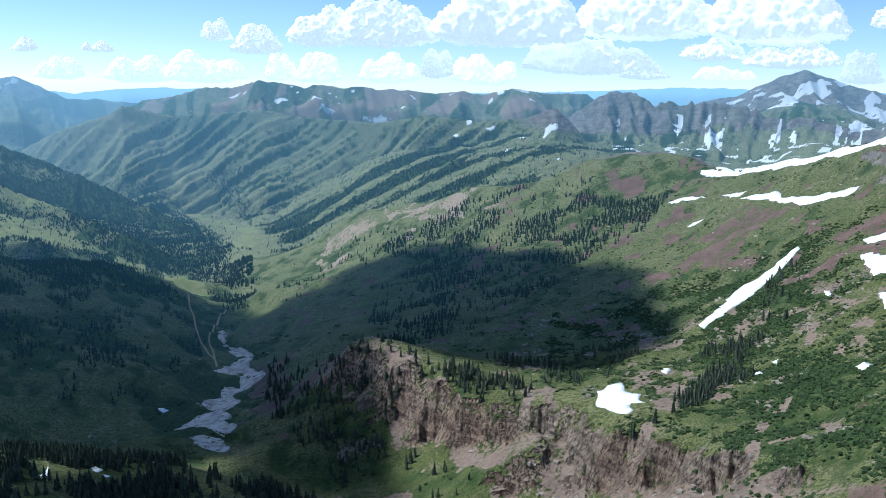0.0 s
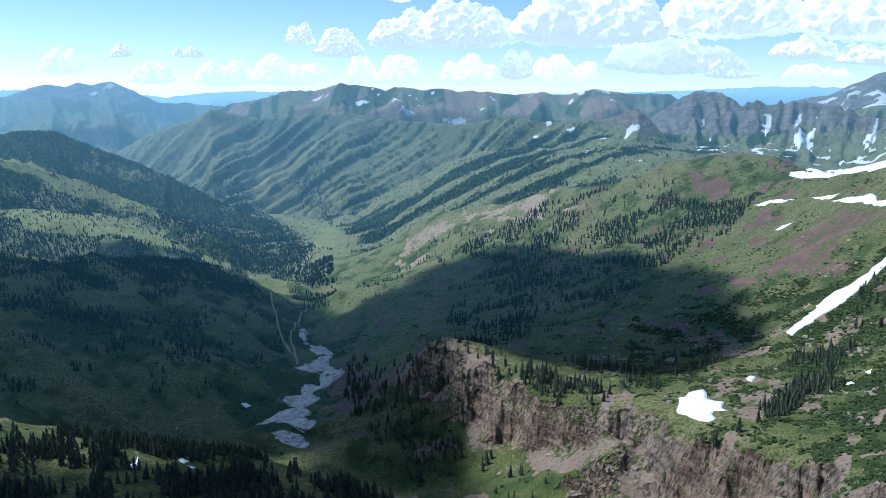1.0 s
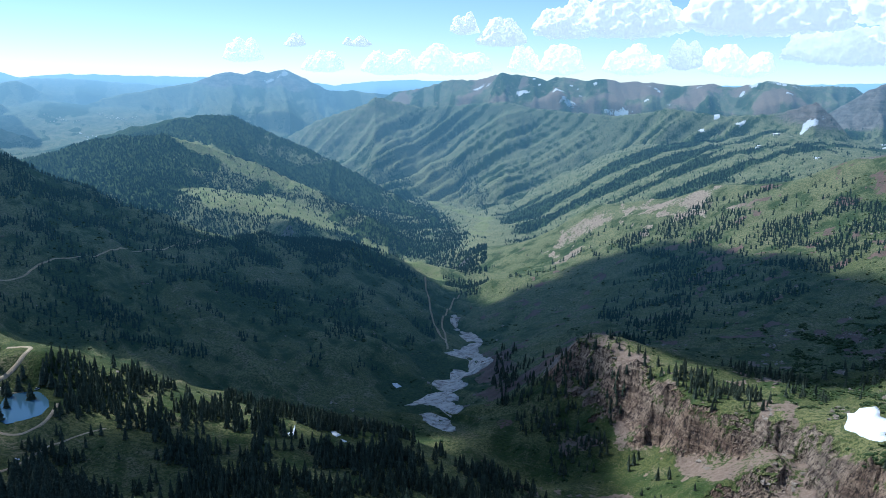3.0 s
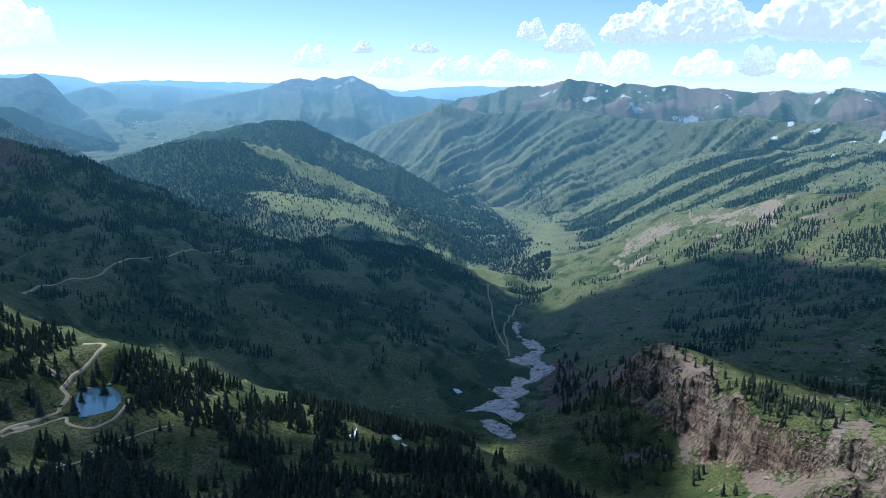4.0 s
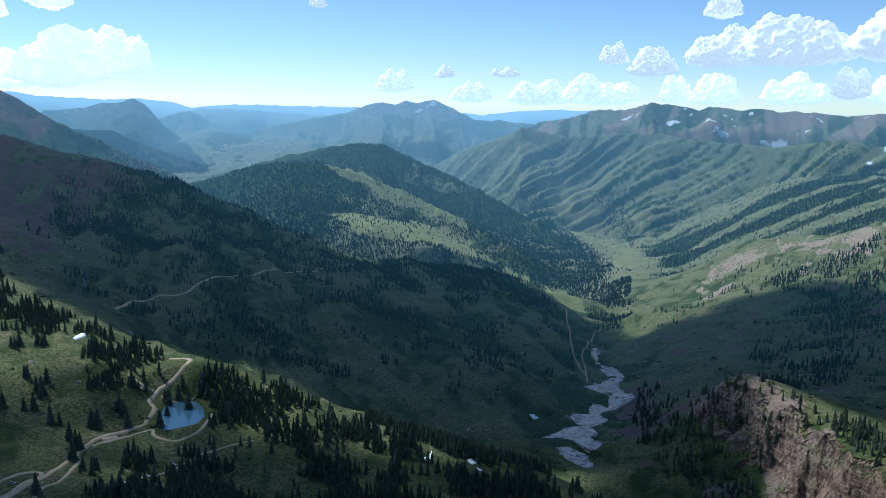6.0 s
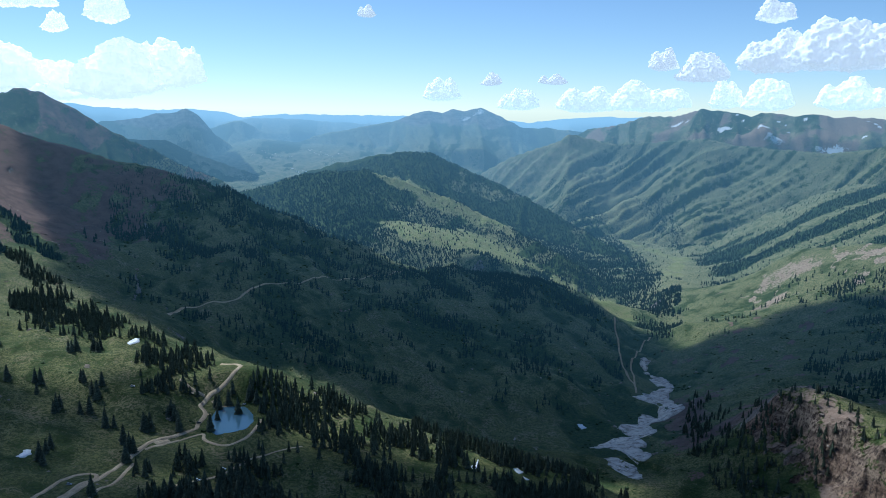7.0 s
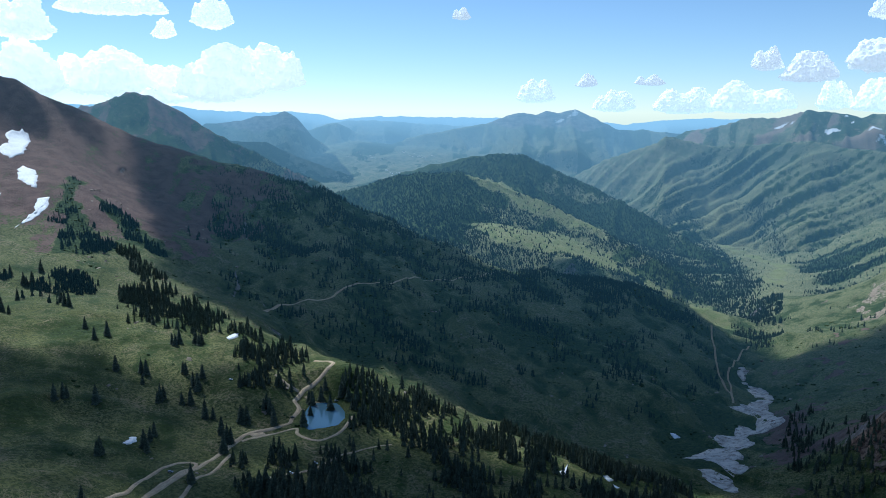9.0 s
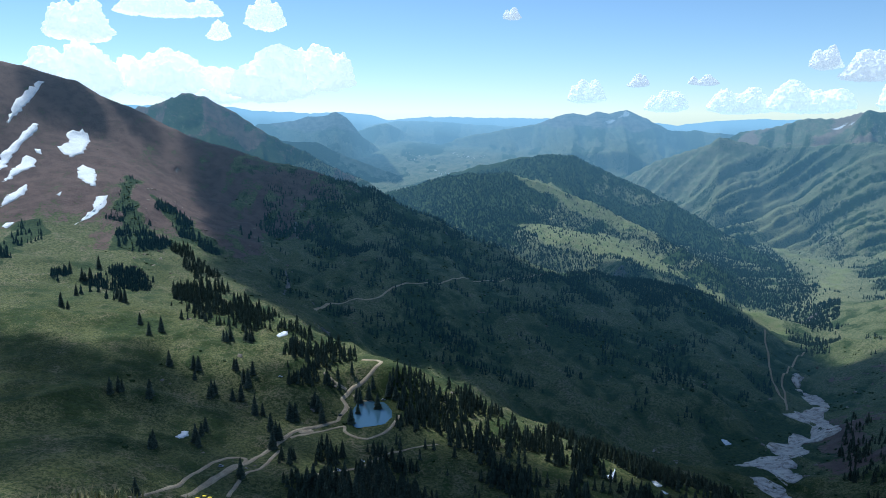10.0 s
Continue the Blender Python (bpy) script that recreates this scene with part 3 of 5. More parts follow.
SCREES = [
    [(481, 1519), (554, 1543), (595, 1546), (609, 1432), (562, 1430), (505, 1396), (463, 1310), (441, 1379), (409, 1434), (486, 1454)],
    [(573, 1212), (652, 1202), (626, 1146), (608, 1177), (574, 1197)],
    [(510, 1113), (523, 1054), (491, 996), (500, 1067)],
    [(448, 991), (469, 1002), (424, 897), (425, 928)],
    [(451, 851), (435, 799), (420, 790)],
    [(415, 2039), (494, 2042), (481, 2004), (417, 2018)],
    [(352, 1161), (378, 1159), (364, 1082), (343, 1088)],
    [(392, 1086), (439, 1105), (443, 1058), (387, 1019)],
    [(305, 1439), (343, 1451), (349, 1392), (309, 1409)],
    [(311, 820), (332, 806), (327, 786), (309, 790)],
    [(-319, 2253), (-300, 2330), (-225, 2360), (-150, 2370), (-80, 2360), (-31, 2246), (-128, 2322), (-188, 2279), (-248, 2250), (-277, 2229)],
    [(-63, 2290), (0, 2345), (74, 2300), (69, 2230), (30, 2206)],
    [(-1910, 1066), (-1814, 1181), (-1507, 1146), (-1407, 1061), (-1607, 1071), (-1740, 1098), (-1656, 993), (-1694, 975)],
    [(-1660, 1057), (-1528, 1052), (-1289, 972), (-1238, 946), (-1319, 956), (-1427, 955)],
    [(-1591, 804), (-1618, 892), (-1565, 885), (-1455, 808), (-1348, 731), (-1367, 700), (-1477, 764)],
    [(-404, 1729), (-360, 1730), (-367, 1688)],
    [(577, 1112), (609, 1112), (498, 895), (502, 922), (533, 999)],
]
MEADOWS = [
    [(-1653, 2380), (-1594, 2467), (-1499, 2538), (-1407, 2621), (-1303, 2641), (-1178, 2614), (-1110, 2576), (-1134, 2426), (-1230, 2411), (-1302, 2348), (-1381, 2339), (-1458, 2322), (-1527, 2361)],
    [(-1806, 2643), (-1861, 2884), (-1684, 2853), (-1488, 2728), (-1386, 2714), (-1474, 2659), (-1565, 2651), (-1666, 2658), (-1751, 2636)],
    [(-1107, 3257), (-929, 3219), (-825, 3152), (-745, 3084), (-652, 3042), (-673, 2860), (-724, 2865), (-729, 3015), (-812, 3095), (-858, 3113), (-990, 3197)],
    [(-1343, 2492), (-1288, 2588), (-1162, 2541), (-1029, 2558), (-1073, 2494), (-1141, 2385), (-1296, 2400)],
    [(-1018, 2526), (-909, 2513), (-787, 2509), (-595, 2104), (-573, 2076), (-628, 1997), (-731, 2055), (-799, 2031)],
    [(-1445, 2697), (-1442, 2912), (-1330, 2924), (-1231, 2662), (-1324, 2669), (-1433, 2670)],
    [(-746, 2912), (-642, 2811), (-635, 2734), (-697, 2756)],
]
CLEARINGS = [(-378, 628, 24), (-311, 612, 20), (-450, 585, 20), (-431, 530, 24), (-399, 557, 14), (-329, 687, 22), (-297, 689, 20), (-339, 648, 18), (-265, 595, 18)]
CRAGS = {
    "buttress": [(-107, 1113), (-46, 1078), (-3, 1015), (29, 972), (150, 915), (138, 899), (117, 856), (56, 860), (-9, 974), (-52, 982), (-63, 1043),
        (-106, 1095)],
    "gate": [(98, 842), (148, 903), (171, 867), (187, 811), (212, 750), (254, 671), (217, 625), (48, 814)],
    "corner": [(253, 667), (275, 597), (302, 514), (293, 496), (224, 607)],
}
LONE_TREES = [(-762, 407), (-763, 420), (-765, 418), (-742, 438), (-821, 511), (-797, 527), (-792, 530), (-773, 512), (-727, 498), (-728, 506),
        (-728, 502), (-708, 514), (-708, 525), (-755, 555), (-736, 550), (-736, 563), (-727, 549), (-759, 555), (-671, 514), (-663, 518),
        (-641, 535), (-633, 536), (-637, 535), (-638, 564), (-634, 568), (-639, 569), (-616, 557), (-627, 368), (-629, 372), (-623, 413),
        (-637, 420), (-647, 433), (-659, 446), (-537, 301), (-548, 403), (-590, 471), (-626, 498), (-601, 489), (-608, 490), (-820, 590),
        (-825, 599), (-826, 590), (-813, 619), (-816, 625), (-821, 620)]
LONE_TREES += [(-904, 619), (-924, 627), (-925, 641), (-1116, 555), (-1067, 509), (-1052, 511), (-1212, 618), (-1219, 617), (-1213, 627), (-1264, 669),
        (-1035, 582), (-1046, 582), (-1065, 588), (-950, 553), (-902, 536), (-905, 555), (-1260, 610), (-1267, 623), (-628, 620), (-626, 622),
        (-623, 634), (-600, 623), (-602, 596), (-590, 573), (-596, 649), (-613, 659), (-630, 648), (-612, 653)]
CARS = [
    (-711, 582, 20, 0, "white car parked beside the dirt road"),
    (-608, 642, 70, 0, "white car parked near the pond"),
    (-571, 400, 30, 1, "silver car on the switchback road"),
    (-610, 578, 80, 2, "dark car parked at the pond's corner"),
    (-695, 609, 10, 0, "white car parked among the spruces"),
    (-516, 516, 25, 0, "white car on the grassy track below the pond"),
    (-515, 484, 20, 0, "white car on the grassy track below the pond"),
]
TUFTS = [(71.5, 3.82, 105, 90, 0.11), (70.75, 3.82, 128, 76, 0.098), (70.0, 3.82, 155, 137, 0.104), (69.5, 3.82, 170, 134, 0.083), (67.75, 3.82, 220, 61, 0.125), (67.25, 3.82, 235, 120, 0.093), (66.75, 3.82, 250, 89, 0.09), (66.25, 3.82, 265, 120, 0.107), (65.75, 3.82, 280, 130, 0.104), (65.0, 3.7, 310, 79, 0.092), (64.0, 3.7, 340, 79, 0.123), (61.0, 3.7, 420, 126, 0.099), (71.75, 3.82, 70, 61, 0.114), (58.25, 3.84, 495, 68, 0.088)]
BLOOMS = [(59.75, 3.86, 352), (59.25, 3.86, 366), (58.75, 3.9, 379)]


# ---- materials ----
class Nodes:
    """Short hand for a node material."""

    def __init__(self, name):
        self.mat = bpy.data.materials.new(name)
        self.mat.use_nodes = True
        self.tree = self.mat.node_tree
        self.bsdf = self.tree.nodes["Principled BSDF"]
        self.out = self.tree.nodes["Material Output"]

    def add(self, kind, values=(), **settings):
        n = self.tree.nodes.new(kind)
        for key, value in settings.items():
            setattr(n, key, value)
        for key, value in dict(values).items():
            self.put(n.inputs[key], value)
        return n

    def put(self, socket, value):
        if isinstance(value, bpy.types.NodeSocket):
            self.tree.links.new(value, socket)
        else:
            socket.default_value = value

    def noise(self, scale, detail=4.0, vector=None, rough=0.6):
        n = self.add("ShaderNodeTexNoise", {"Scale": scale, "Detail": detail, "Roughness": rough})
        self.put(n.inputs["Vector"], vector or self.position())
        return n.outputs["Fac"]

    def position(self):
        return self.add("ShaderNodeNewGeometry").outputs["Position"]

    def mix(self, fac, a, b):
        n = self.add("ShaderNodeMix", data_type="RGBA")
        for i, v in ((0, fac), (6, a), (7, b)):
            self.put(n.inputs[i], v if isinstance(v, bpy.types.NodeSocket) or i == 0 else (*v, 1))
        return n.outputs[2]

    def math(self, op, a, b=0.0):
        n = self.add("ShaderNodeMath", operation=op)
        self.put(n.inputs[0], a)
        self.put(n.inputs[1], b)
        return n.outputs[0]

    def ramp(self, fac, lo, hi):
        n = self.add("ShaderNodeMapRange", {0: fac, 1: lo, 2: hi}, interpolation_type="SMOOTHSTEP")
        return n.outputs[0]

    def attribute(self, name):
        return self.add("ShaderNodeAttribute", attribute_name=name)

    def bump(self, height, strength, distance):
        n = self.add("ShaderNodeBump", {"Strength": strength, "Distance": distance, "Height": height})
        self.put(self.bsdf.inputs["Normal"], n.outputs[0])

    def finish(self, colour, rough=0.9):
        self.put(self.bsdf.inputs["Base Color"], colour if isinstance(colour, bpy.types.NodeSocket) else (*colour, 1))
        self.put(self.bsdf.inputs["Roughness"], rough)
        self.bsdf.inputs["Specular IOR Level"].default_value = 0.2
        return self.mat


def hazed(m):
    """Paints haze on a far surface: blends it into a blue glow that grows with distance."""
    haze = m.attribute("haze").outputs["Fac"]
    glow = m.add("ShaderNodeEmission", {"Color": m.mix(m.math("POWER", haze, 1.15), (0.048, 0.155, 0.245), (0.38, 0.62, 0.82)), "Strength": 1.0})
    both = m.add("ShaderNodeMixShader", {0: haze, 1: m.bsdf.outputs[0], 2: glow.outputs[0]})
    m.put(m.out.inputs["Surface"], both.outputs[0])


def ground_material(name, distant):
    """Mountain meadow, willow scrub, red scree and pale rock, by the land-cover layers of the net; distant: the far
    backdrop, with haze painted over it as a glow.
    """
    m = Nodes(name)
    cover = m.attribute("cover")
    pale = cover.outputs["Alpha"]
    split = m.add("ShaderNodeSeparateColor", {0: cover.outputs["Color"]})
    scree, rock, scrub = split.outputs[0], split.outputs[1], split.outputs[2]
    big, mid, fine = m.noise(0.006, 5), m.noise(0.035, 5), m.noise(0.22, 4)
    grain = m.noise(0.9, 3)
    grass = m.mix(m.ramp(big, 0.35, 0.68), (0.115, 0.122, 0.036), (0.20, 0.188, 0.075))
    grass = m.mix(m.ramp(mid, 0.48, 0.64), grass, (0.24, 0.195, 0.105))
    grass = m.mix(m.ramp(fine, 0.4, 0.55), (0.07, 0.088, 0.026), grass)
    grass = m.mix(m.ramp(m.noise(0.45, 5, rough=0.7), 0.52, 0.6), grass, (0.045, 0.062, 0.02))
    grass = m.mix(m.ramp(m.noise(0.7, 4, rough=0.7), 0.61, 0.68), grass, (0.30, 0.26, 0.17))
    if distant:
        # grass lightens, then greys with distance: far sunlight and haze put into colour
        grass = m.mix(m.ramp(m.attribute("haze").outputs["Fac"], 0.02, 0.2), grass, m.mix(m.ramp(fine, 0.42, 0.56), (0.13, 0.145, 0.065), (0.26, 0.25, 0.125)))
        grass = m.mix(m.ramp(m.attribute("haze").outputs["Fac"], 0.24, 0.38), grass, m.mix(m.ramp(mid, 0.4, 0.6), (0.14, 0.16, 0.085), (0.22, 0.215, 0.125)))
    grass = m.mix(m.math("MULTIPLY", m.attribute("lush").outputs["Fac"], 0.5), grass, m.mix(m.ramp(mid, 0.4, 0.6), (0.21, 0.25, 0.075), (0.30, 0.29, 0.12)))
    bush = m.mix(m.ramp(fine, 0.35, 0.65), (0.022, 0.042, 0.012), (0.06, 0.085, 0.022))
    dirt = m.mix(m.ramp(mid, 0.35, 0.65), (0.10, 0.06, 0.048), (0.17, 0.105, 0.082))
    dirt = m.mix(m.ramp(grain, 0.35, 0.8), dirt, (0.20, 0.13, 0.10))
    dirt = m.mix(pale, dirt, m.mix(m.ramp(fine, 0.35, 0.65), (0.26, 0.19, 0.135), (0.40, 0.315, 0.23)))
    # beds of rock, drawn out along the level, cut by upright cracks with their shadow painted dark
    level = m.add("ShaderNodeMapping", {"Vector": m.position(), "Scale": (0.018, 0.018, 0.17), "Rotation": (0.06, -0.05, 0)})
    beds = m.noise(1.0, 6, level.outputs[0], 0.62)
    upright = m.add("ShaderNodeMapping", {"Vector": m.position(), "Scale": (0.30, 0.30, 0.06)})
    cracks = m.noise(1.0, 6, upright.outputs[0], 0.75)
    stone = m.mix(m.ramp(m.math("ADD", m.math("MULTIPLY", beds, 0.65), m.math("MULTIPLY", fine, 0.35)), 0.36, 0.64), (0.145, 0.09, 0.064), (0.40, 0.28, 0.19))
    stone = m.mix(m.ramp(big, 0.4, 0.62), stone, m.mix(m.ramp(beds, 0.36, 0.64), (0.15, 0.112, 0.085), (0.38, 0.29, 0.21)))
    stone = m.mix(m.ramp(cracks, 0.40, 0.53), (0.065, 0.046, 0.038), stone)
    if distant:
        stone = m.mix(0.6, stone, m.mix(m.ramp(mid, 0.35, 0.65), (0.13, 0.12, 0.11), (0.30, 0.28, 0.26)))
    edge = m.math("MULTIPLY_ADD", fine, 1.5)
    edge.node.inputs[2].default_value = -0.75
    edge2 = m.math("MULTIPLY_ADD", mid, 1.1)
    edge2.node.inputs[2].default_value = -0.55
    col = m.mix(m.ramp(m.math("ADD", m.math("ADD", scrub, edge), edge2), 0.44, 0.55), grass, bush)
    col = m.mix(m.ramp(m.math("ADD", m.math("ADD", scree, edge), edge2), 0.38, 0.62), col, dirt)
    col = m.mix(m.ramp(m.math("ADD", rock, edge), 0.38, 0.62), col, stone)
    snow = m.attribute("snow").outputs["Fac"]
    col = m.mix(m.ramp(m.math("ADD", snow, edge), 0.47, 0.53), col, (0.8, 0.82, 0.84))
    m.bump(m.math("ADD", m.math("ADD", fine, m.math("MULTIPLY", grain, 0.3)), m.math("MULTIPLY", m.math("ADD", cracks, beds), m.math("MULTIPLY", rock, 2.4))), 0.9, 3.5)
    mat = m.finish(col, 0.95)
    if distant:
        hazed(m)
    return mat




def inside(x, y, outline):
    """Which places of the plan lie inside an outline."""
    x, y = np.asarray(x, float), np.asarray(y, float)
    hit = np.zeros(x.shape, bool)
    for (x0, y0), (x1, y1) in zip(outline, outline[1:] + outline[:1]):
        if y0 != y1:
            hit ^= ((y0 > y) != (y1 > y)) & (x < (x1 - x0) * (y - y0) / (y1 - y0) + x0)
    return hit


def gap_to(x, y, line):
    """Distance of places from a line of the plan."""
    best = np.full(np.shape(x), 1e9)
    for (x0, y0), (x1, y1) in zip(line, line[1:]):
        ax, ay = x1 - x0, y1 - y0
        f = np.clip(((x - x0) * ax + (y - y0) * ay) / max(ax * ax + ay * ay, 1e-6), 0, 1)
        best = np.minimum(best, np.hypot(x - x0 - f * ax, y - y0 - f * ay))
    return best


# the pond's basin
pond_level = float(np.median(height(np.array([p[0] for p in POND]), np.array([p[1] for p in POND])))) - 0.3
open_slope = gz.copy()
near_pond = (np.abs(gb - 44.5) < 8) & (np.abs(gr - 840) < 110)
away = gap_to(gx[near_pond], gy[near_pond], POND + POND[:1]) * np.where(inside(gx[near_pond], gy[near_pond], POND), -1, 1)
gz[near_pond] = np.where(away < 0, pond_level - 1.5, pond_level + 0.25 + (gz[near_pond] - pond_level - 0.25) * step(away, 1, 48))

# ---- land cover on the net ----
slope = np.hypot(np.gradient(open_slope, axis=0) / np.gradient(gr, axis=0), np.gradient(open_slope, axis=1) / np.maximum(np.radians(np.gradient(gb, axis=1)) * gr, 0.01))
wild = layers(gx, gy, 180, 4, 40)


ragged = layers(gx, gy, 34, 3, 44)


def spot(b, d, wide, deep, turn=0.0):
    """A patch of the plan, 1 inside, by bearing, distance, half-width in degrees and half-depth in metres."""
    u, v = (gb - b) / wide, (gr - d) / deep
    c, s = math.cos(radians(turn)), math.sin(radians(turn))
    u, v = c * u + s * v, c * v - s * u
    return 1 - step(np.sqrt(u * u + v * v) + 0.5 * wild + 0.9 * ragged, 0.1, 1.7)


scree = np.zeros_like(gz)
streak = layers(gb * 60 + gr * 0.5, gr * 0.35, 40, 3, 52)   # drawn out down the slopes
rock = step(slope, 0.8, 1.25) * (1 - far) * step(gr, 420, 560)
scrub = 0.36 + 0.32 * wild + 0.16 * streak + 0.34 * ragged
# red peak and its screes
red = step(gb + 5 * wild + 4 * streak, 48, 53) * step(gr + 120 * wild - 22 * (gb < 58) * (58 - gb), 1560, 1750) * (1 - far)
scree = np.maximum(scree, red * (0.82 + 0.35 * streak))
for b, d, wide, deep, turn in ((54.5, 1850, 1.0, 260, 25), (52.5, 1800, 0.7, 180, 25), (58, 1750, 1.2, 150, 0), (50, 2150, 3.5, 120, 10)):
    scree = np.maximum(scree, 0.8 * spot(b, d, wide, deep, turn))
# slides and bare knobs across the creek
for b, d, wide, deep, turn in ((2.6, 1060, 1.3, 70, 0), (12.4, 1350, 1.6, 160, 0), (9.5, 1210, 2.4, 26, -20), (4.6, 1180, 1.2, 40, 0)):
    scree = np.maximum(scree, 0.85 * spot(b, d, wide, deep, turn))


def shore(outline, pad=160):
    """The net's places near an outline, and how far inside it they lie."""
    xs, ys = [p[0] for p in outline], [p[1] for p in outline]
    at = (gx > min(xs) - pad) & (gx < max(xs) + pad) & (gy > min(ys) - pad) & (gy < max(ys) + pad)
    return at, gap_to(gx[at], gy[at], outline + outline[:1]) * np.where(inside(gx[at], gy[at], outline), 1, -1)


for outline in SCREES:
    at, edge = shore(outline)
    soft = 4 + gr[at] / 150
    scree[at] = np.maximum(scree[at], step(edge / soft + 1.6 * ragged[at] + 1.0 * streak[at], -1.0, 1.0) * (0.62 + 0.3 * streak[at] + 0.22 * ragged[at]))
    scrub[at] -= 0.3 * step(edge / soft, -1, 1)
bushy = layers(gx, gy, 60, 3, 150)
for key in ("krummholz", "krummholz_low", "clump_a"):
    at, edge = shore(WOODS[key][1])
    mat_cover = step(edge + 20 * ragged[at], -8, 10)
    scree[at] *= 1 - mat_cover
    scrub[at] = np.maximum(scrub[at], 0.95 * mat_cover)
for outline in CRAGS.values():
    at, edge = shore(outline)
    sheer = step(slope[at], 0.7, 1.15)
    green = step(bushy[at], 0.26, 0.42) * (1 - sheer)
    inner = step(edge + 9 * ragged[at], -6, 8) * (1 - 0.95 * green)
    rock[at] = np.maximum(rock[at] * (1 - inner), inner * (0.12 + 0.68 * sheer + 0.25 * ragged[at]))
    scree[at] = np.maximum(scree[at], inner * (0.66 + 0.35 * ragged[at]))
rock = np.maximum(rock, 0.7 * spot(5.2, 2480, 1.5, 40))
rock = np.maximum(rock, 0.75 * spot(-1.2, 2400, 0.9, 40))
rock = np.maximum(rock, 0.8 * spot(-13.5, 2255, 3.2, 22))
scrub = np.maximum(scrub, (0.66 + 0.3 * ragged) * spot(-25, 850, 6, 160))
scrub = np.maximum(scrub, 0.62 * spot(-22, 1150, 5, 200))
scrub = scrub + (0.2 - 0.3 * gully) * side_slope
outcrop = layers(gx, gy, 42, 4, 155, gain=0.6) + 0.3 * streak
open_side = band(gb, -34, 12, 2) * band(gr, 640, 2450, 60)
scree = np.maximum(scree, 0.72 * step(outcrop, 0.26, 0.42) * open_side)
rim = gap_to(gx, gy, [tuple(float(v) for v in place(b, d)) for b, d, z in LINES["far_spur_crest"][6:]])
rock = np.maximum(rock, 0.85 * step(-gb, 8.5, 10) * (1 - step(rim + 22 * ragged, 16, 34)))
# the far side: bare crests, wooded flanks, meadows along the valley
high = gz + 45 * wild
patchy = layers(gb * 30 + gr * 0.12, gr * 0.4, 50, 3, 63)
scree = np.maximum(scree, owned["far_crest"] * (0.25 + 0.6 * step(patchy, -0.15, 0.25)))
scree = np.maximum(scree, owned["front_crest"] * 0.5 * step(patchy, 0.3, 0.55) * step(high, -230, -160) * step(-gb, -9, -3))
rock = np.maximum(rock, owned["cirque_rim"] * step(gz + 30 * wild, -210, -150) * (0.55 + 0.5 * step(patchy, -0.3, 0.3)))
rock = np.maximum(rock, owned["high_peak"] * 0.9)
rock = np.maximum(rock, owned["front_crest"] * step(-gb, 3.5, 7) * step(gz + 35 * wild, -210, -130) * 0.75)
rock = np.maximum(rock, owned["butte"] * step(high + 30 * patchy, -130, -60) * 0.75)
rock = np.maximum(rock, owned["whetstone"] * step(high + 40 * patchy, -110, -50) * 0.85)
scree = np.maximum(scree, owned["left_peak"] * (0.2 + 0.5 * step(patchy, -0.1, 0.3)))
hilly = owned["wooded_hill"] * (1 - 0.9 * step(layers(gx, gy, 90, 3, 66), 0.34, 0.46))
hill_woods = owned["meadow_hill"] * step(gb + 5 * wild - 0.02 * (gz + 260), 31.5, 34.0)
woods_far = far * step(layers(q * 24, gr * 0.10, 30, 3, 61) + 0.45 * wild, -0.02, 0.22)
lee_woods = step(lee_side + 0.25 * wild + 0.12 * patchy, 0.12, 0.32) * (0.55 + 0.45 * step(gb, 8, 14))
woods_far = np.where(owned["front_crest"] > 0.5, lee_woods, woods_far)
woods_far = np.maximum(woods_far, np.maximum(0.97 * hilly, 0.9 * hill_woods))
woods_far = np.maximum(woods_far, owned["left_foothill"] * 0.8)
woods_far *= 1 - 0.8 * owned["far_crest"] * step(patchy, -0.3, 0.1)
scrub = np.where(far > 0.5, 0.35 + 0.45 * woods_far + 0.1 * streak, scrub)
scrub = np.maximum(scrub, far * 0.7 * band(gb, 50, 66, 1))
flats = np.exp(-(gap_to(gx, gy, [(-math.sin(radians(b)) * d, math.cos(radians(b)) * d) for b, d, z in LINES["creek"][6:]]) / 100) ** 2)
scrub = scrub * (1 - 0.8 * flats)
lush = np.zeros_like(gz)
for outline in MEADOWS:
    at, edge = shore(outline)
    lush[at] = np.maximum(lush[at], step(edge + 26 * ragged[at], 0, 14))
scrub = scrub * (1 - 0.7 * lush)
# late snow in the couloirs of the cirque and on the high peaks
chute = rough(gb + (gr - 3600) / 900, gr / 420, 0.34, 11) + 0.35 * rough(gb, gr / 90, 0.2, 12)
snow = band(gb, -34, -11, 0.6) * band(gr, 3380, 3620, 30) * step(chute + 0.25 * wild, 0.46, 0.56)
snow = np.maximum(snow, band(gb, -34, -11.5, 0.6) * band(gr, 3300, 3390, 16) * step(layers(gb * 14, gr * 0.5, 12, 3, 81), 0.22, 0.34))
snow = np.maximum(snow, band(gb, -34, -18.5, 1) * band(gr, 3760, 4000, 20) * step(layers(gb * 20, gr * 0.5, 18, 3, 77) + 0.2 * step(gz, -60, 60), 0.16, 0.32))
snow = np.maximum(snow, band(gb, -8, 22, 1) * band(gr, 3780, 3960, 20) * step(layers(gb * 14, gr * 0.3, 14, 3, 78), 0.5, 0.62) * step(gz, -130, -90))
snow = np.maximum(snow, band(gb, -19, -6, 1) * step(gr, 4560, 4640) * step(layers(gb * 14, gr * 0.3, 14, 3, 79), 0.12, 0.3) * step(gz, 20, 60))
snow = np.maximum(snow, band(gb, -8, 2, 1) * band(gr, 3100, 3500, 20) * step(layers(gb * 22, gr * 0.5, 20, 2, 80), 0.62, 0.72))
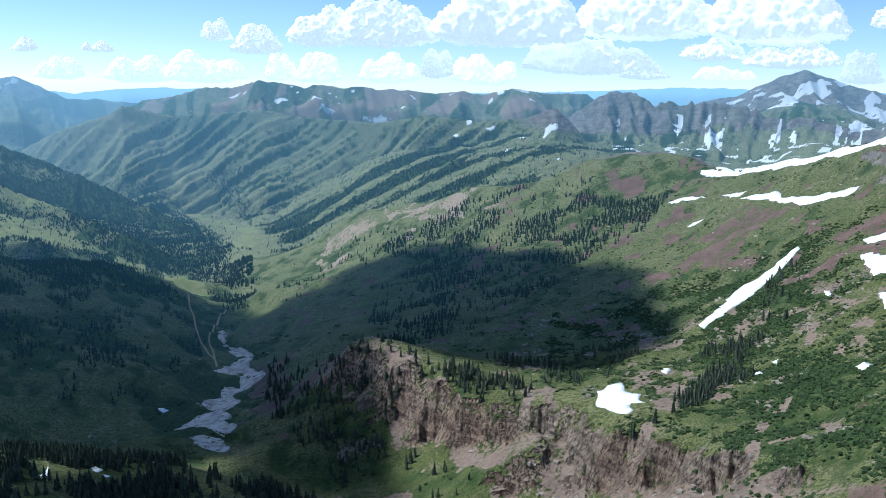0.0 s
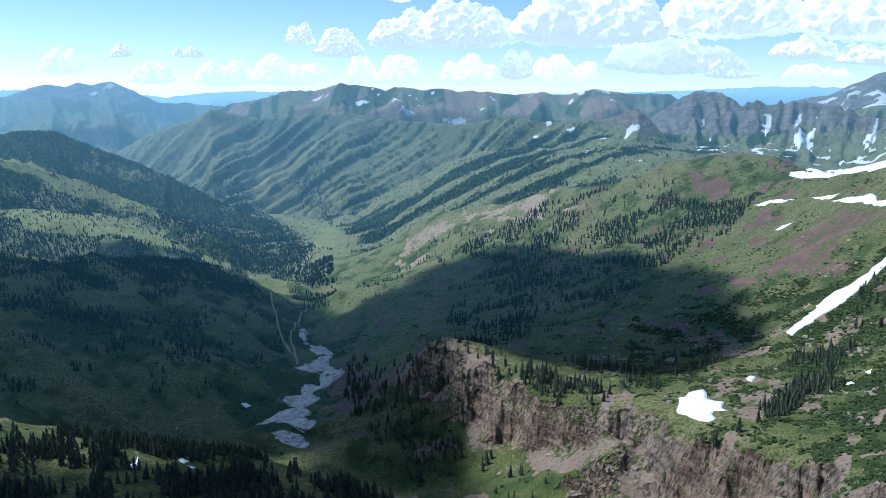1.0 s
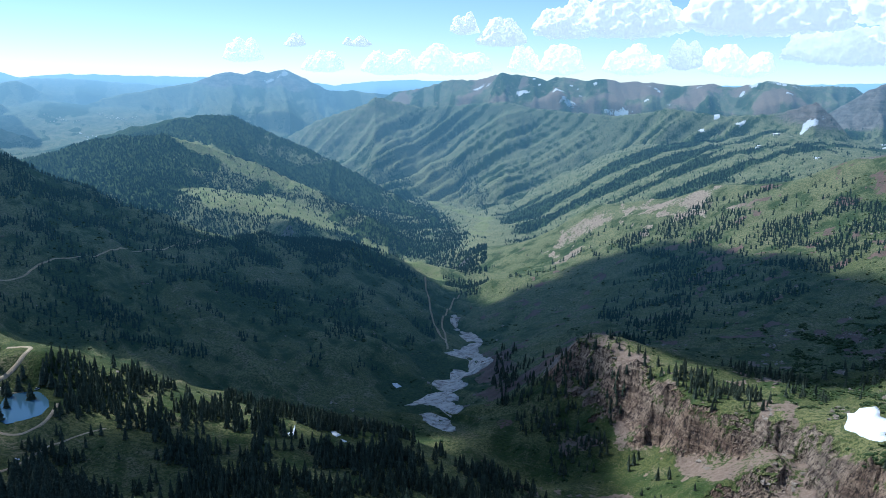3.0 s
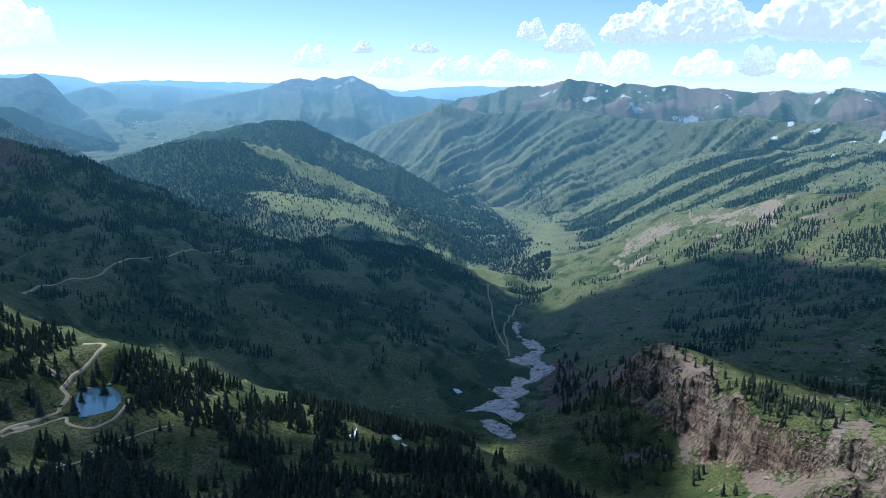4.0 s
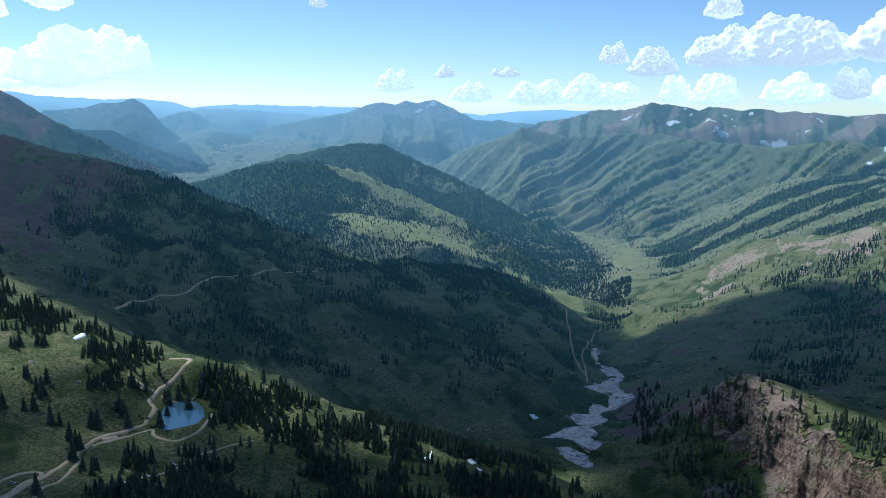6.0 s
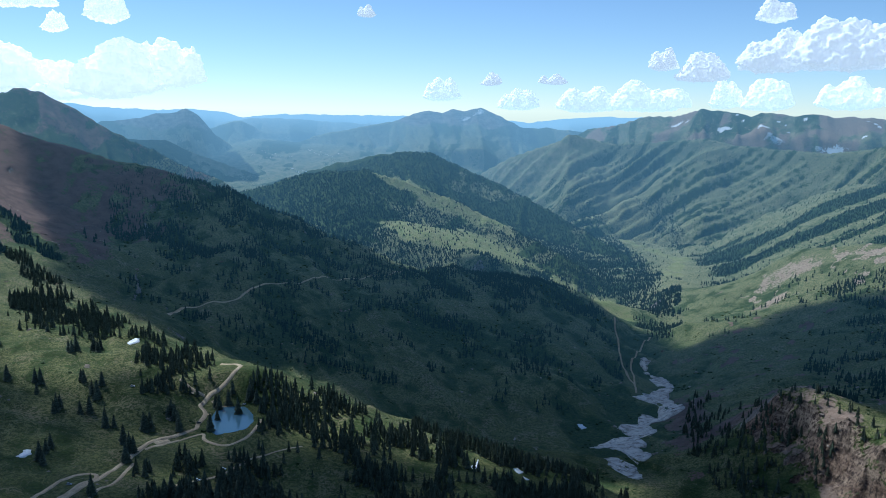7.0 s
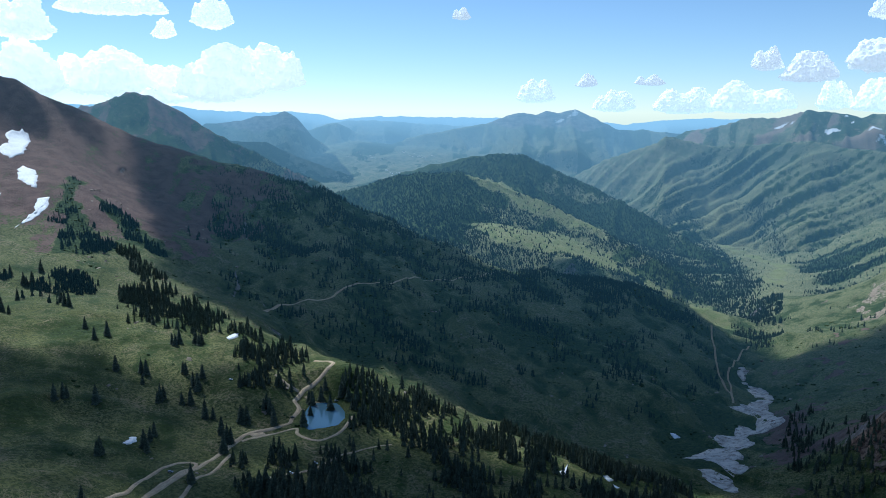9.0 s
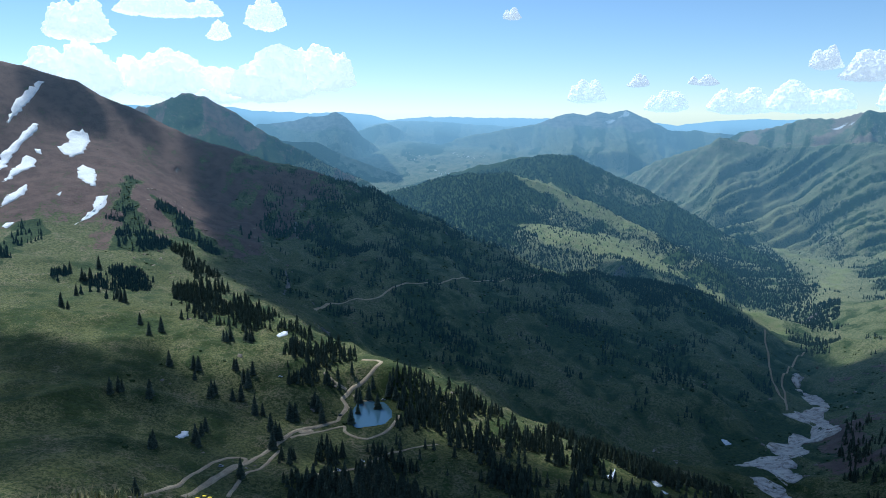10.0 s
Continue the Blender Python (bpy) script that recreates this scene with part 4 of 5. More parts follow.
for b, d, wide, deep in ((8.5, 3812, 0.5, 14), (7.9, 3765, 0.7, 12), (5.0, 3748, 0.5, 10), (4.3, 3750, 0.8, 12), (13.9, 3946, 0.5, 14), (13.2, 3928, 0.2, 10), (6.1, 3890, 0.2, 16), (-0.6, 3880, 0.4, 8),
                         (-5.6, 3846, 1.2, 9), (-5.5, 3280, 0.3, 22), (-8.0, 2965, 0.22, 22), (26.9, 4440, 0.28, 18), (28.0, 4420, 0.5, 10), (27.3, 4425, 0.3, 10)):
    snow = np.maximum(snow, np.exp(-((gb - b) / wide) ** 2 - ((gr - d) / deep) ** 2) * (0.85 + 0.5 * rough(gb, gr / 40, 0.22, 160)))
snow = snow * 0.9
# pale hay flats in the far valley
scrub = scrub * (1 - 0.9 * band(gb, 33, 47, 1.5) * band(gr, 3880, 4260, 30) * step(layers(gb * 20, gr * 0.3, 20, 3, 141), -0.15, 0.15))
# strength of the painted haze glow, from each place's true distance
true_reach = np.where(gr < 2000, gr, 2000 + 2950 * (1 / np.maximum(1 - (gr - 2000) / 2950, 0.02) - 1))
haze = 0.74 * (1 - np.exp(-np.maximum(true_reach - 1000, 0) / 8000)) + 0.17 * step(true_reach, 18000, 45000)


pale = np.maximum(band(gb, -4, 10, 1.5) * band(gr, 2100, 2700, 60), 0.45 * band(gb, -33, 9, 1) * band(gr, 600, 1200, 20))   # bleached soil
pale = np.maximum(pale, 0.6 * owned["far_crest"])


def sheet(name, rows, mat):
    r0, r1 = rows
    n, w = r1 - r0, len(BEARINGS)
    co = np.stack([gx[r0:r1], gy[r0:r1], gz[r0:r1] + EYE], -1).reshape(-1, 3)
    ids = np.arange(n * w).reshape(n, w)
    quads = np.stack([ids[:-1, :-1], ids[1:, :-1], ids[1:, 1:], ids[:-1, 1:]], -1).reshape(-1, 4)[:, ::-1]
    me = bpy.data.meshes.new(name)
    me.vertices.add(len(co))
    me.vertices.foreach_set("co", co.ravel())
    me.loops.add(len(quads) * 4)
    me.loops.foreach_set("vertex_index", quads.ravel())
    me.polygons.add(len(quads))
    me.polygons.foreach_set("loop_start", np.arange(len(quads)) * 4)
    me.update(calc_edges=True)
    me.polygons.foreach_set("use_smooth", np.ones(len(quads), bool))
    layer = me.attributes.new("cover", "FLOAT_COLOR", "POINT")
    layer.data.foreach_set("color", np.stack([scree, rock, scrub, pale], -1)[r0:r1].ravel())
    for key, values in (("snow", snow), ("haze", haze), ("lush", lush)):
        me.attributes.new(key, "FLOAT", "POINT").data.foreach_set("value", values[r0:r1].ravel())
    me.materials.append(mat)
    return new(name, me)


ground = tagged(sheet("ground", (0, SPLIT + 1), ground_material("alpine_ground", False)),
                "green alpine slopes with red scree and rocky cliffs", "ground", kind="structure")
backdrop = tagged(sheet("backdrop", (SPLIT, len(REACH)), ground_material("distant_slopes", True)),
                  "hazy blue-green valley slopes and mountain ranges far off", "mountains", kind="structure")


# ---- helpers for things ----
def mesh_from(name, co, faces, mat, smooth=False):
    """A mesh from arrays of places and of triangles."""
    co, faces = np.asarray(co, np.float32), np.asarray(faces, np.int32)
    me = bpy.data.meshes.new(name)
    me.vertices.add(len(co))
    me.vertices.foreach_set("co", co.ravel())
    me.loops.add(faces.size)
    me.loops.foreach_set("vertex_index", faces.ravel())
    me.polygons.add(len(faces))
    me.polygons.foreach_set("loop_start", np.arange(len(faces)) * 3)
    me.update(calc_edges=True)
    me.polygons.foreach_set("use_smooth", np.full(len(faces), smooth))
    me.materials.append(mat)
    return me


def part(name, bm, material, parent, label=""):
    """Links a bmesh as one part under its thing."""
    me = bpy.data.meshes.new(name)
    bm.to_mesh(me)
    bm.free()
    me.materials.append(material)
    ob = new(name, me)
    ob.parent = parent
    return tagged(ob, label)


def smooth_line(line, gap):
    """The line rounded at its corners, with a point every gap metres."""
    pts = [Vector((*p, 0)) for p in line]
    out = []
    for i in range(len(pts) - 1):
        p0, p1, p2, p3 = pts[max(i - 1, 0)], pts[i], pts[i + 1], pts[min(i + 2, len(pts) - 1)]
        n = max(2, int((p2 - p1).length / gap))
        for k in range(n):
            t = k / n
            out.append(0.5 * (2 * p1 + (p2 - p0) * t + (2 * p0 - 5 * p1 + 4 * p2 - p3) * t * t + (3 * p1 - p0 - 3 * p2 + p3) * t ** 3))
    return out + [pts[-1]]


def soil_material():
    m = Nodes("dirt_road")
    col = m.mix(m.ramp(m.noise(0.08, 4), 0.35, 0.65), (0.46, 0.34, 0.215), (0.58, 0.45, 0.29))
    col = m.mix(m.ramp(m.noise(0.9, 4), 0.4, 0.75), col, (0.24, 0.19, 0.13))
    m.bump(m.noise(1.5, 3), 0.5, 0.3)
    return m.finish(col, 0.95)


def snow_material(name, clean):
    m = Nodes(name)
    col = m.mix(m.ramp(m.noise(0.05, 5), 0.4, 0.7), (0.93, 0.93, 0.92) if clean else (0.70, 0.62, 0.52), (0.80, 0.80, 0.80) if clean else (0.50, 0.42, 0.34))
    col = m.mix(m.ramp(m.noise(0.35 if clean else 0.09, 6, rough=0.75), 0.46, 0.64), col, (0.72, 0.71, 0.70) if clean else (0.24, 0.195, 0.155))
    m.bump(m.noise(0.25, 5), 0.7, 1.5)
    return m.finish(col, 0.7)


ROAD_SOIL = soil_material()
SNOW_CLEAN, SNOW_DIRTY = snow_material("late_snow", True), snow_material("avalanche_snow", False)

# ---- roads ----
WIDTHS = {"main": 4.4, "hairpin": 3.3, "third": 3.0, "pond_loop": 3.2, "west_branch": 3.6, "island_loop": 3.2, "lower_track": 2.4, "hill_road": 4.2,
          "valley_track": 4.0, "creek_track": 4.0, "turnout": 6.0}


def dirt_road(key, line):
    pts = smooth_line(line, 3.0)
    co, faces = [], []
    for i, p in enumerate(pts):
        ahead = (pts[min(i + 1, len(pts) - 1)] - pts[max(i - 1, 0)]).normalized()
        side = Vector((-ahead.y, ahead.x, 0))
        w = WIDTHS[key] / 2 * (1 + 0.22 * noise.noise(Vector((p.x * 0.05, p.y * 0.05, 3.0))))
        for k, drop in ((-1.15, -0.4), (-1, 0.28), (0, 0.34), (1, 0.28), (1.15, -0.4)):
            s = p + side * (w * k)
            co.append((s.x, s.y, drop))
        if i:
            a = 5 * i
            for k in range(4):
                faces += [(a + k, a + k - 5, a + k - 4), (a + k, a + k - 4, a + k + 1)]
    co = np.array(co)
    co[:, 2] += height(co[:, 0], co[:, 1]) + EYE
    return tagged(new("dirt_road", mesh_from("dirt_road", co, faces, ROAD_SOIL, True)), "pale brown dirt road winding over the slope", "road", kind="structure")


for key, line in ROADS.items():
    dirt_road(key, line)


# ---- snow ----
def snow_patch(key, outline):
    """A snow field with a ragged rim, draped on the slope and thickest in the middle."""
    rim = []
    around = sum(math.hypot(x1 - x0, y1 - y0) for (x0, y0), (x1, y1) in zip(outline, outline[1:] + outline[:1]))
    gap = min(9.0, max(2.0, around / 36))
    for (x0, y0), (x1, y1) in zip(outline, outline[1:] + outline[:1]):
        n = max(1, int(math.hypot(x1 - x0, y1 - y0) / gap))
        for k in range(n):
            x, y = x0 + (x1 - x0) * k / n, y0 + (y1 - y0) * k / n
            w = (0.9 * gap if k else 0.4 * gap) * (0.55 if key.startswith("valley") else 1.0)
            rim.append((x + w * noise.noise(Vector((x * 0.77 / gap, y * 0.77 / gap, 1.5))), y + w * noise.noise(Vector((x * 0.77 / gap, y * 0.77 / gap, 9.5)))))
    bm = bmesh.new()
    face = bm.faces.new([bm.verts.new((x, y, 0)) for x, y in rim])
    bmesh.ops.triangulate(bm, faces=[face])
    for _ in range(4):
        long = [e for e in bm.edges if e.calc_length() > 11]
        if not long:
            break
        bmesh.ops.subdivide_edges(bm, edges=long, cuts=1)
        bmesh.ops.triangulate(bm, faces=[f for f in bm.faces if len(f.verts) > 3])
    for v in bm.verts:
        on_rim = v.is_boundary
        v.co.z = float(height(v.co.x, v.co.y)) + EYE + (0.25 if on_rim else 0.6)
    if bm.faces and sum(f.normal.z for f in bm.faces) < 0:
        bmesh.ops.reverse_faces(bm, faces=list(bm.faces))
    skirt = bmesh.ops.extrude_edge_only(bm, edges=[e for e in bm.edges if e.is_boundary])
    for v in skirt["geom"]:
        if isinstance(v, bmesh.types.BMVert):
            v.co.z -= 2.0
    me = bpy.data.meshes.new("snow_patch")
    bm.to_mesh(me)
    bm.free()
    for f in me.polygons:
        f.use_smooth = True
    dirty = key.startswith("valley")
    me.materials.append(SNOW_DIRTY if dirty else SNOW_CLEAN)
    return tagged(new("snow_patch", me), "long dirty grey avalanche snow lying along the creek" if dirty else
                  "white late-summer snow patch lying on the slope", "snow", "" if dirty else "snow patches")


for key, outline in SNOW.items():
    snow_patch(key, outline)


# ---- pond ----
def water_material():
    m = Nodes("pond_water")
    m.bump(m.noise(0.5, 3), 0.04, 0.3)
    mat = m.finish((0.11, 0.20, 0.25), 0.05)
    m.bsdf.inputs["Specular IOR Level"].default_value = 0.5
    return mat


def pond():
    rim = smooth_line(POND + POND[:1], 3.0)[:-1]
    co = [(p.x, p.y, pond_level + EYE) for p in rim]
    cx, cy = sum(p.x for p in rim) / len(rim), sum(p.y for p in rim) / len(rim)
    co.append((cx, cy, pond_level + EYE))
    n = len(rim)
    faces = [(i, (i + 1) % n, n) for i in range(n)]
    me = mesh_from("water", co, faces, water_material())
    if me.polygons[0].normal.z < 0:
        me.flip_normals()
    return tagged(new("water", me), "small still dark blue pond reflecting the sky", "pond", kind="structure")


pond()


# ---- trees ----
def needle_material(name, tint, distant=False):
    m = Nodes(name)
    vary = m.add("ShaderNodeNewGeometry").outputs["Random Per Island"]
    col = m.mix(vary, tuple(0.6 * c for c in tint), tuple(1.35 * c for c in tint))
    col = m.mix(m.ramp(m.noise(0.7, 3), 0.4, 0.7), col, tuple(0.5 * c for c in tint))
    mat = m.finish(col, 0.85)
    # far needles get the painted haze glow too
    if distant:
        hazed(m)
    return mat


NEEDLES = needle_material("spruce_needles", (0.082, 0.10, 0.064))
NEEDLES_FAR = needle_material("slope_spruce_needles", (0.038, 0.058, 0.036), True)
NEEDLES_HAZED = needle_material("far_spruce_needles", (0.038, 0.058, 0.036), True)


def bark_material():
    m = Nodes("spruce_bark")
    return m.finish(m.mix(m.noise(2.0, 4), (0.06, 0.045, 0.035), (0.13, 0.10, 0.08)), 0.9)


BARK = bark_material()


def spire(rng, tiers, sides, wide=0.17):
    """A conifer of height 1 as ragged skirts of branches: places and triangles."""
    co, faces = [], []
    for t in range(tiers):
        f = t / tiers
        z0, z1 = 0.05 + 0.85 * f, min(1.0, 0.05 + 0.85 * f + 1.75 / (tiers + 1))
        r = wide * (1 - f) ** 0.8 + 0.015
        turn = rng.uniform(0, 6.28)
        n0 = len(co)
        for k in range(sides * 2):
            a = turn + k * math.pi / sides
            rr = r * (rng.uniform(0.8, 1.25) if k % 2 == 0 else rng.uniform(0.4, 0.62))
            co.append((rr * math.cos(a), rr * math.sin(a), z0 + (0 if k % 2 == 0 else 0.05) + rng.uniform(-0.02, 0.02)))
        co.append((rng.uniform(-0.01, 0.01), rng.uniform(-0.01, 0.01), z1 if t < tiers - 1 else 1.0))
        top = len(co) - 1
        faces += [(n0 + k, n0 + (k + 1) % (2 * sides), top) for k in range(2 * sides)]
    return np.array(co), np.array(faces)


def forest(name, places, heights, tiers, sides, mat, label, seed):
    """Many spruces joined in one mesh."""
    rng = random.Random(seed)
    kinds = [spire(rng, tiers, sides, wide=rng.uniform(0.16, 0.24)) for _ in range(7)]
    pick = np.random.RandomState(seed)
    which = pick.randint(0, 7, len(places))
    turns = pick.uniform(0, 6.28, len(places))
    co, faces, base_id = [], [], 0
    for k, (v, f) in enumerate(kinds):
        idx = np.nonzero(which == k)[0]
        if not len(idx):
            continue
        c, s, h = np.cos(turns[idx])[:, None], np.sin(turns[idx])[:, None], heights[idx][:, None]
        x = (v[:, 0] * c - v[:, 1] * s) * h + places[idx, 0][:, None]
        y = (v[:, 0] * s + v[:, 1] * c) * h + places[idx, 1][:, None]
        z = v[:, 2] * h + places[idx, 2][:, None] - 0.03 * h
        co.append(np.stack([x, y, z], -1).reshape(-1, 3))
        faces.append((f[None] + (base_id + np.arange(len(idx)) * len(v))[:, None, None]).reshape(-1, 3))
        base_id += len(idx) * len(v)
    co = np.concatenate(co)
    me = mesh_from(name, co, np.concatenate(faces), mat)
    # amount of painted haze on each tree, taken from the ground's net
    me.attributes.new("haze", "FLOAT", "POINT").data.foreach_set("value", on_net(haze, co[:, 0], co[:, 1]).astype(np.float32))
    return tagged(new(name, me), label, "trees", kind="stuff")


pick = np.random.RandomState(5)


def clear_of_things(x, y):
    ok = np.ones(len(x), bool)
    for key, line in ROADS.items():
        ok &= gap_to(x, y, line) > WIDTHS[key] * 0.5 + 2.5
    for cx, cy, r in CLEARINGS:
        ok &= np.hypot(x - cx, y - cy) > r * (1 + 0.4 * rough(x, y, 12.0, 97))
    for outline in (POND, *SNOW.values()):
        ok &= ~inside(x, y, outline) & (gap_to(x, y, outline + outline[:1]) > 2.5)
    return ok


def scatter(outline, gap, density, clump=45.0, seed=0):
    """Jittered places inside an outline, thinned in clumps."""
    xs, ys = [p[0] for p in outline], [p[1] for p in outline]
    x, y = np.meshgrid(np.arange(min(xs), max(xs), gap), np.arange(min(ys), max(ys), gap))
    x, y = x.ravel() + pick.uniform(-0.5, 0.5, x.size) * gap, y.ravel() + pick.uniform(-0.5, 0.5, x.size) * gap
    keep = inside(x + 0.35 * clump * rough(x, y, 0.5 * clump, 88), y + 0.35 * clump * rough(x, y, 0.5 * clump, 89), outline)
    x, y = x[keep], y[keep]
    chance = density * (0.12 + 1.7 * step(layers(x, y, clump, 3, 90 + seed), -0.12, 0.3))
    if density < 0.2:
        chance = density * 2.4 * step(layers(x, y, clump, 2, 90 + seed), 0.0, 0.4)
    keep = pick.uniform(0, 1, len(x)) < chance
    x, y = x[keep], y[keep]
    keep = clear_of_things(x, y)
    return x[keep], y[keep]


near_x, near_y, far_x, far_y = [], [], [], []
for i, (key, (density, outline)) in enumerate(WOODS.items()):
    reach = np.hypot(*np.array(outline).T).mean()
    x, y = scatter(outline, 4.5 if key.startswith(("krumm", "clump")) else 6.0 if reach < 1000 else 7.0 if reach < 1300 else 8.0, density, 40 if reach < 1300 else 60, i)
    (near_x if reach < 1250 else far_x).append(x)
    (near_y if reach < 1250 else far_y).append(y)
near_x, near_y, far_x, far_y = (np.concatenate(v) for v in (near_x, near_y, far_x, far_y))


def standing(x, y):
    return np.stack([x, y, height(x, y) + EYE], -1)


# trees that can be told apart, round the pond and on the cliff's top
def spruce(variant):
    """One spruce: a tapered trunk and a crown of drooping boughs."""
    rng = random.Random(100 + variant)
    tree = new("spruce_tree")
    bm = bmesh.new()
    bmesh.ops.create_cone(bm, cap_ends=True, segments=6, radius1=0.022, radius2=0.004, depth=0.9, matrix=Matrix.Translation((0, 0, 0.40)))
    part("trunk", bm, BARK, tree)
    bm = bmesh.new()
    wide = rng.uniform(0.19, 0.26)
    for t in range(13):
        f = t / 13
        z, r = 0.07 + 0.86 * f, wide * (1 - f) ** 0.75 + 0.012
        n = 8 if f < 0.6 else 6
        turn = rng.uniform(0, 6.28)
        for k in range(n):
            a = turn + (k + rng.uniform(-0.25, 0.25)) * 2 * math.pi / n
            rr = r * rng.uniform(0.7, 1.2)
            side = rr * 0.42
            tip = bm.verts.new((rr * math.cos(a), rr * math.sin(a), z - 0.25 * rr + rng.uniform(-0.012, 0.012)))
            root = bm.verts.new((0, 0, z + 0.35 * rr + 0.035))
            mid = Vector((0.55 * rr * math.cos(a), 0.55 * rr * math.sin(a), z - 0.05 * rr))
            across = Vector((-math.sin(a), math.cos(a), 0)) * side
            left, right = bm.verts.new(mid + across - Vector((0, 0, 0.02))), bm.verts.new(mid - across - Vector((0, 0, 0.02)))
            under = bm.verts.new(mid + Vector((0, 0, -0.045)))
            for tri in ((root, left, tip), (root, tip, right), (left, under, tip), (right, tip, under)):
                bm.faces.new(tri)
    bmesh.ops.create_cone(bm, cap_ends=False, segments=5, radius1=0.02, radius2=0.001, depth=0.14, matrix=Matrix.Translation((0, 0, 0.93)))
    part("crown", bm, NEEDLES, tree, "dark green drooping needle boughs")
    return tagged(tree, "tall dark green spruce standing on the meadow", "tree", "spruces round the pond")


own = [(x, y) for x, y in LONE_TREES]
own += [(x + 3.5, y - 2.5) for x, y in LONE_TREES[::2]]
picked = np.nonzero((near_x < -300) & (near_x > -900) & (np.degrees(np.arctan2(-near_x, near_y)) > 40) & (near_y > 430))[0][:170]
own += [(near_x[i], near_y[i]) for i in picked]
stay = np.ones(len(near_x), bool)
stay[picked] = False
near_x, near_y = near_x[stay], near_y[stay]
models = [spruce(v) for v in range(6)]
used = set()
rng = random.Random(8)
for i, (x, y) in enumerate(own):
    z, size, v = float(height(x, y)) + EYE - 0.2, rng.uniform(13, 22.0), i % 6
    m = Matrix.Translation((x, y, z)) @ Matrix.Rotation(rng.uniform(0, 6.28), 4, "Z") @ Matrix.Diagonal((size, size, size, 1))
    if v not in used:
        models[v].matrix_basis = m
        used.add(v)
    else:
        copy = copy_thing(models[v], m)
        copy.scale = (size, size, size)

forest("near_forest", standing(near_x, near_y), pick.uniform(9, 21, len(near_x)) * pick.uniform(0.75, 1, len(near_x)), 4, 5, NEEDLES,
       "dense dark spruce forest on the terrace and cliff top", 1)
treeline = 1 - 0.55 * step(height(far_x, far_y), -240, -150)
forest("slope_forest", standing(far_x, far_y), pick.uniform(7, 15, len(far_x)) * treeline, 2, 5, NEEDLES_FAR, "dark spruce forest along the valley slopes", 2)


# woods of the far hills, in patches between meadows
def far_woods():
    n = 130000
    b, d = pick.uniform(-20, 50, n), np.sqrt(pick.uniform(2300 ** 2, 3560 ** 2, n))
    x, y = place(b, d)
    patch = layers(b * 14 + d * 0.06, d * 0.30, 26, 3, 120) + 0.4 * layers(x, y, 160, 2, 130)
    z = height(x, y)
    lowland = on_net(flats, x, y)
    chance = np.where(b > 13, step(patch, -0.7, -0.25), 0.85 * on_net(woods_far, x, y) + 0.05) * (1 - 0.97 * step(lowland, 0.3, 0.7))
    chance = chance * np.where(b > 13, 1, step(d, 2560, 2640)) * (1 - step(z, -180, -110)) * (1 - step(b, 41, 46) * (d < 2500))
    chance *= np.where((b < -10), 0.35, 1.0)
    chance = np.maximum(chance, 0.95 * on_net(np.maximum(hilly, 0.8 * hill_woods), x, y))
    for outline in MEADOWS:
        chance[inside(x + 14 * rough(x, y, 40, 240), y + 14 * rough(x, y, 40, 241), outline)] *= 0.13
    keep = pick.uniform(0, 1, n) < chance
    x, y, d = x[keep], y[keep], d[keep]
    shrink = np.where(d < 2000, 1, d / (2000 + 2950 * (1 / (1 - (d - 2000) / 2950) - 1)))
    forest("far_woods", standing(x, y), pick.uniform(7, 12.5, len(x)) * shrink, 1, 4, NEEDLES_HAZED, "conifer woods on the far hills, tinted blue by painted haze", 3)


far_woods()


# willow scrub: low rounded clumps on the slopes
def thicket():
    n = 84000
    b, d = pick.uniform(-34, 62, n), np.sqrt(pick.uniform(560 ** 2, 2150 ** 2, n))
    b[:44000], d[:44000] = pick.uniform(-33, -8, 44000), np.sqrt(pick.uniform(600 ** 2, 1400 ** 2, 44000))
    x, y = place(b, d)
    chance = step(on_net(scrub, x, y) + 0.6 * layers(x, y, 22, 2, 140) + 0.2 * step(-b, 4, 14), 0.35, 0.9) * (1 - on_net(np.maximum(rock, scree), x, y)) ** 2
    chance *= np.where((b > 47) & (d < 1400), 0.12, 1.0)
    chance *= np.where((b > 13) & (b < 47), 0.4, 1.0)
    keep = (pick.uniform(0, 1, n) < chance) & clear_of_things(x, y)
    x, y = x[keep], y[keep]
    v = np.array([(math.cos(a) * r, math.sin(a) * r, z) for r, z in ((1.0, 0.0), (0.7, 0.7)) for a in (0.2, 1.7, 3.3, 4.8)])
    f = [(k, (k + 1) % 4, 4 + k) for k in range(4)] + [((k + 1) % 4, 4 + (k + 1) % 4, 4 + k) for k in range(4)] + [(4, 5, 6), (4, 6, 7)]
    f = np.array(f)
    size = pick.uniform(0.8, 3.2, len(x))[:, None]
    jig = pick.uniform(0.65, 1.35, (len(x), len(v)))
    turn = pick.uniform(0, 6.28, len(x))[:, None]
    px = (v[:, 0] * np.cos(turn) - v[:, 1] * np.sin(turn)) * size * jig + x[:, None]
    py = (v[:, 0] * np.sin(turn) + v[:, 1] * np.cos(turn)) * size * jig + y[:, None]
    pz = v[:, 2] * size * 0.85 * jig + (height(x, y) + EYE - 0.3)[:, None]
    co = np.stack([px, py, pz], -1).reshape(-1, 3)
    faces = (f[None] + (np.arange(len(x)) * len(v))[:, None, None]).reshape(-1, 3)
    tagged(new("willow_scrub", mesh_from("willow_scrub", co, faces, needle_material("willow_leaves", (0.042, 0.066, 0.02)))),
           "low green willow scrub on the open slopes", "shrubs", kind="stuff")


thicket()


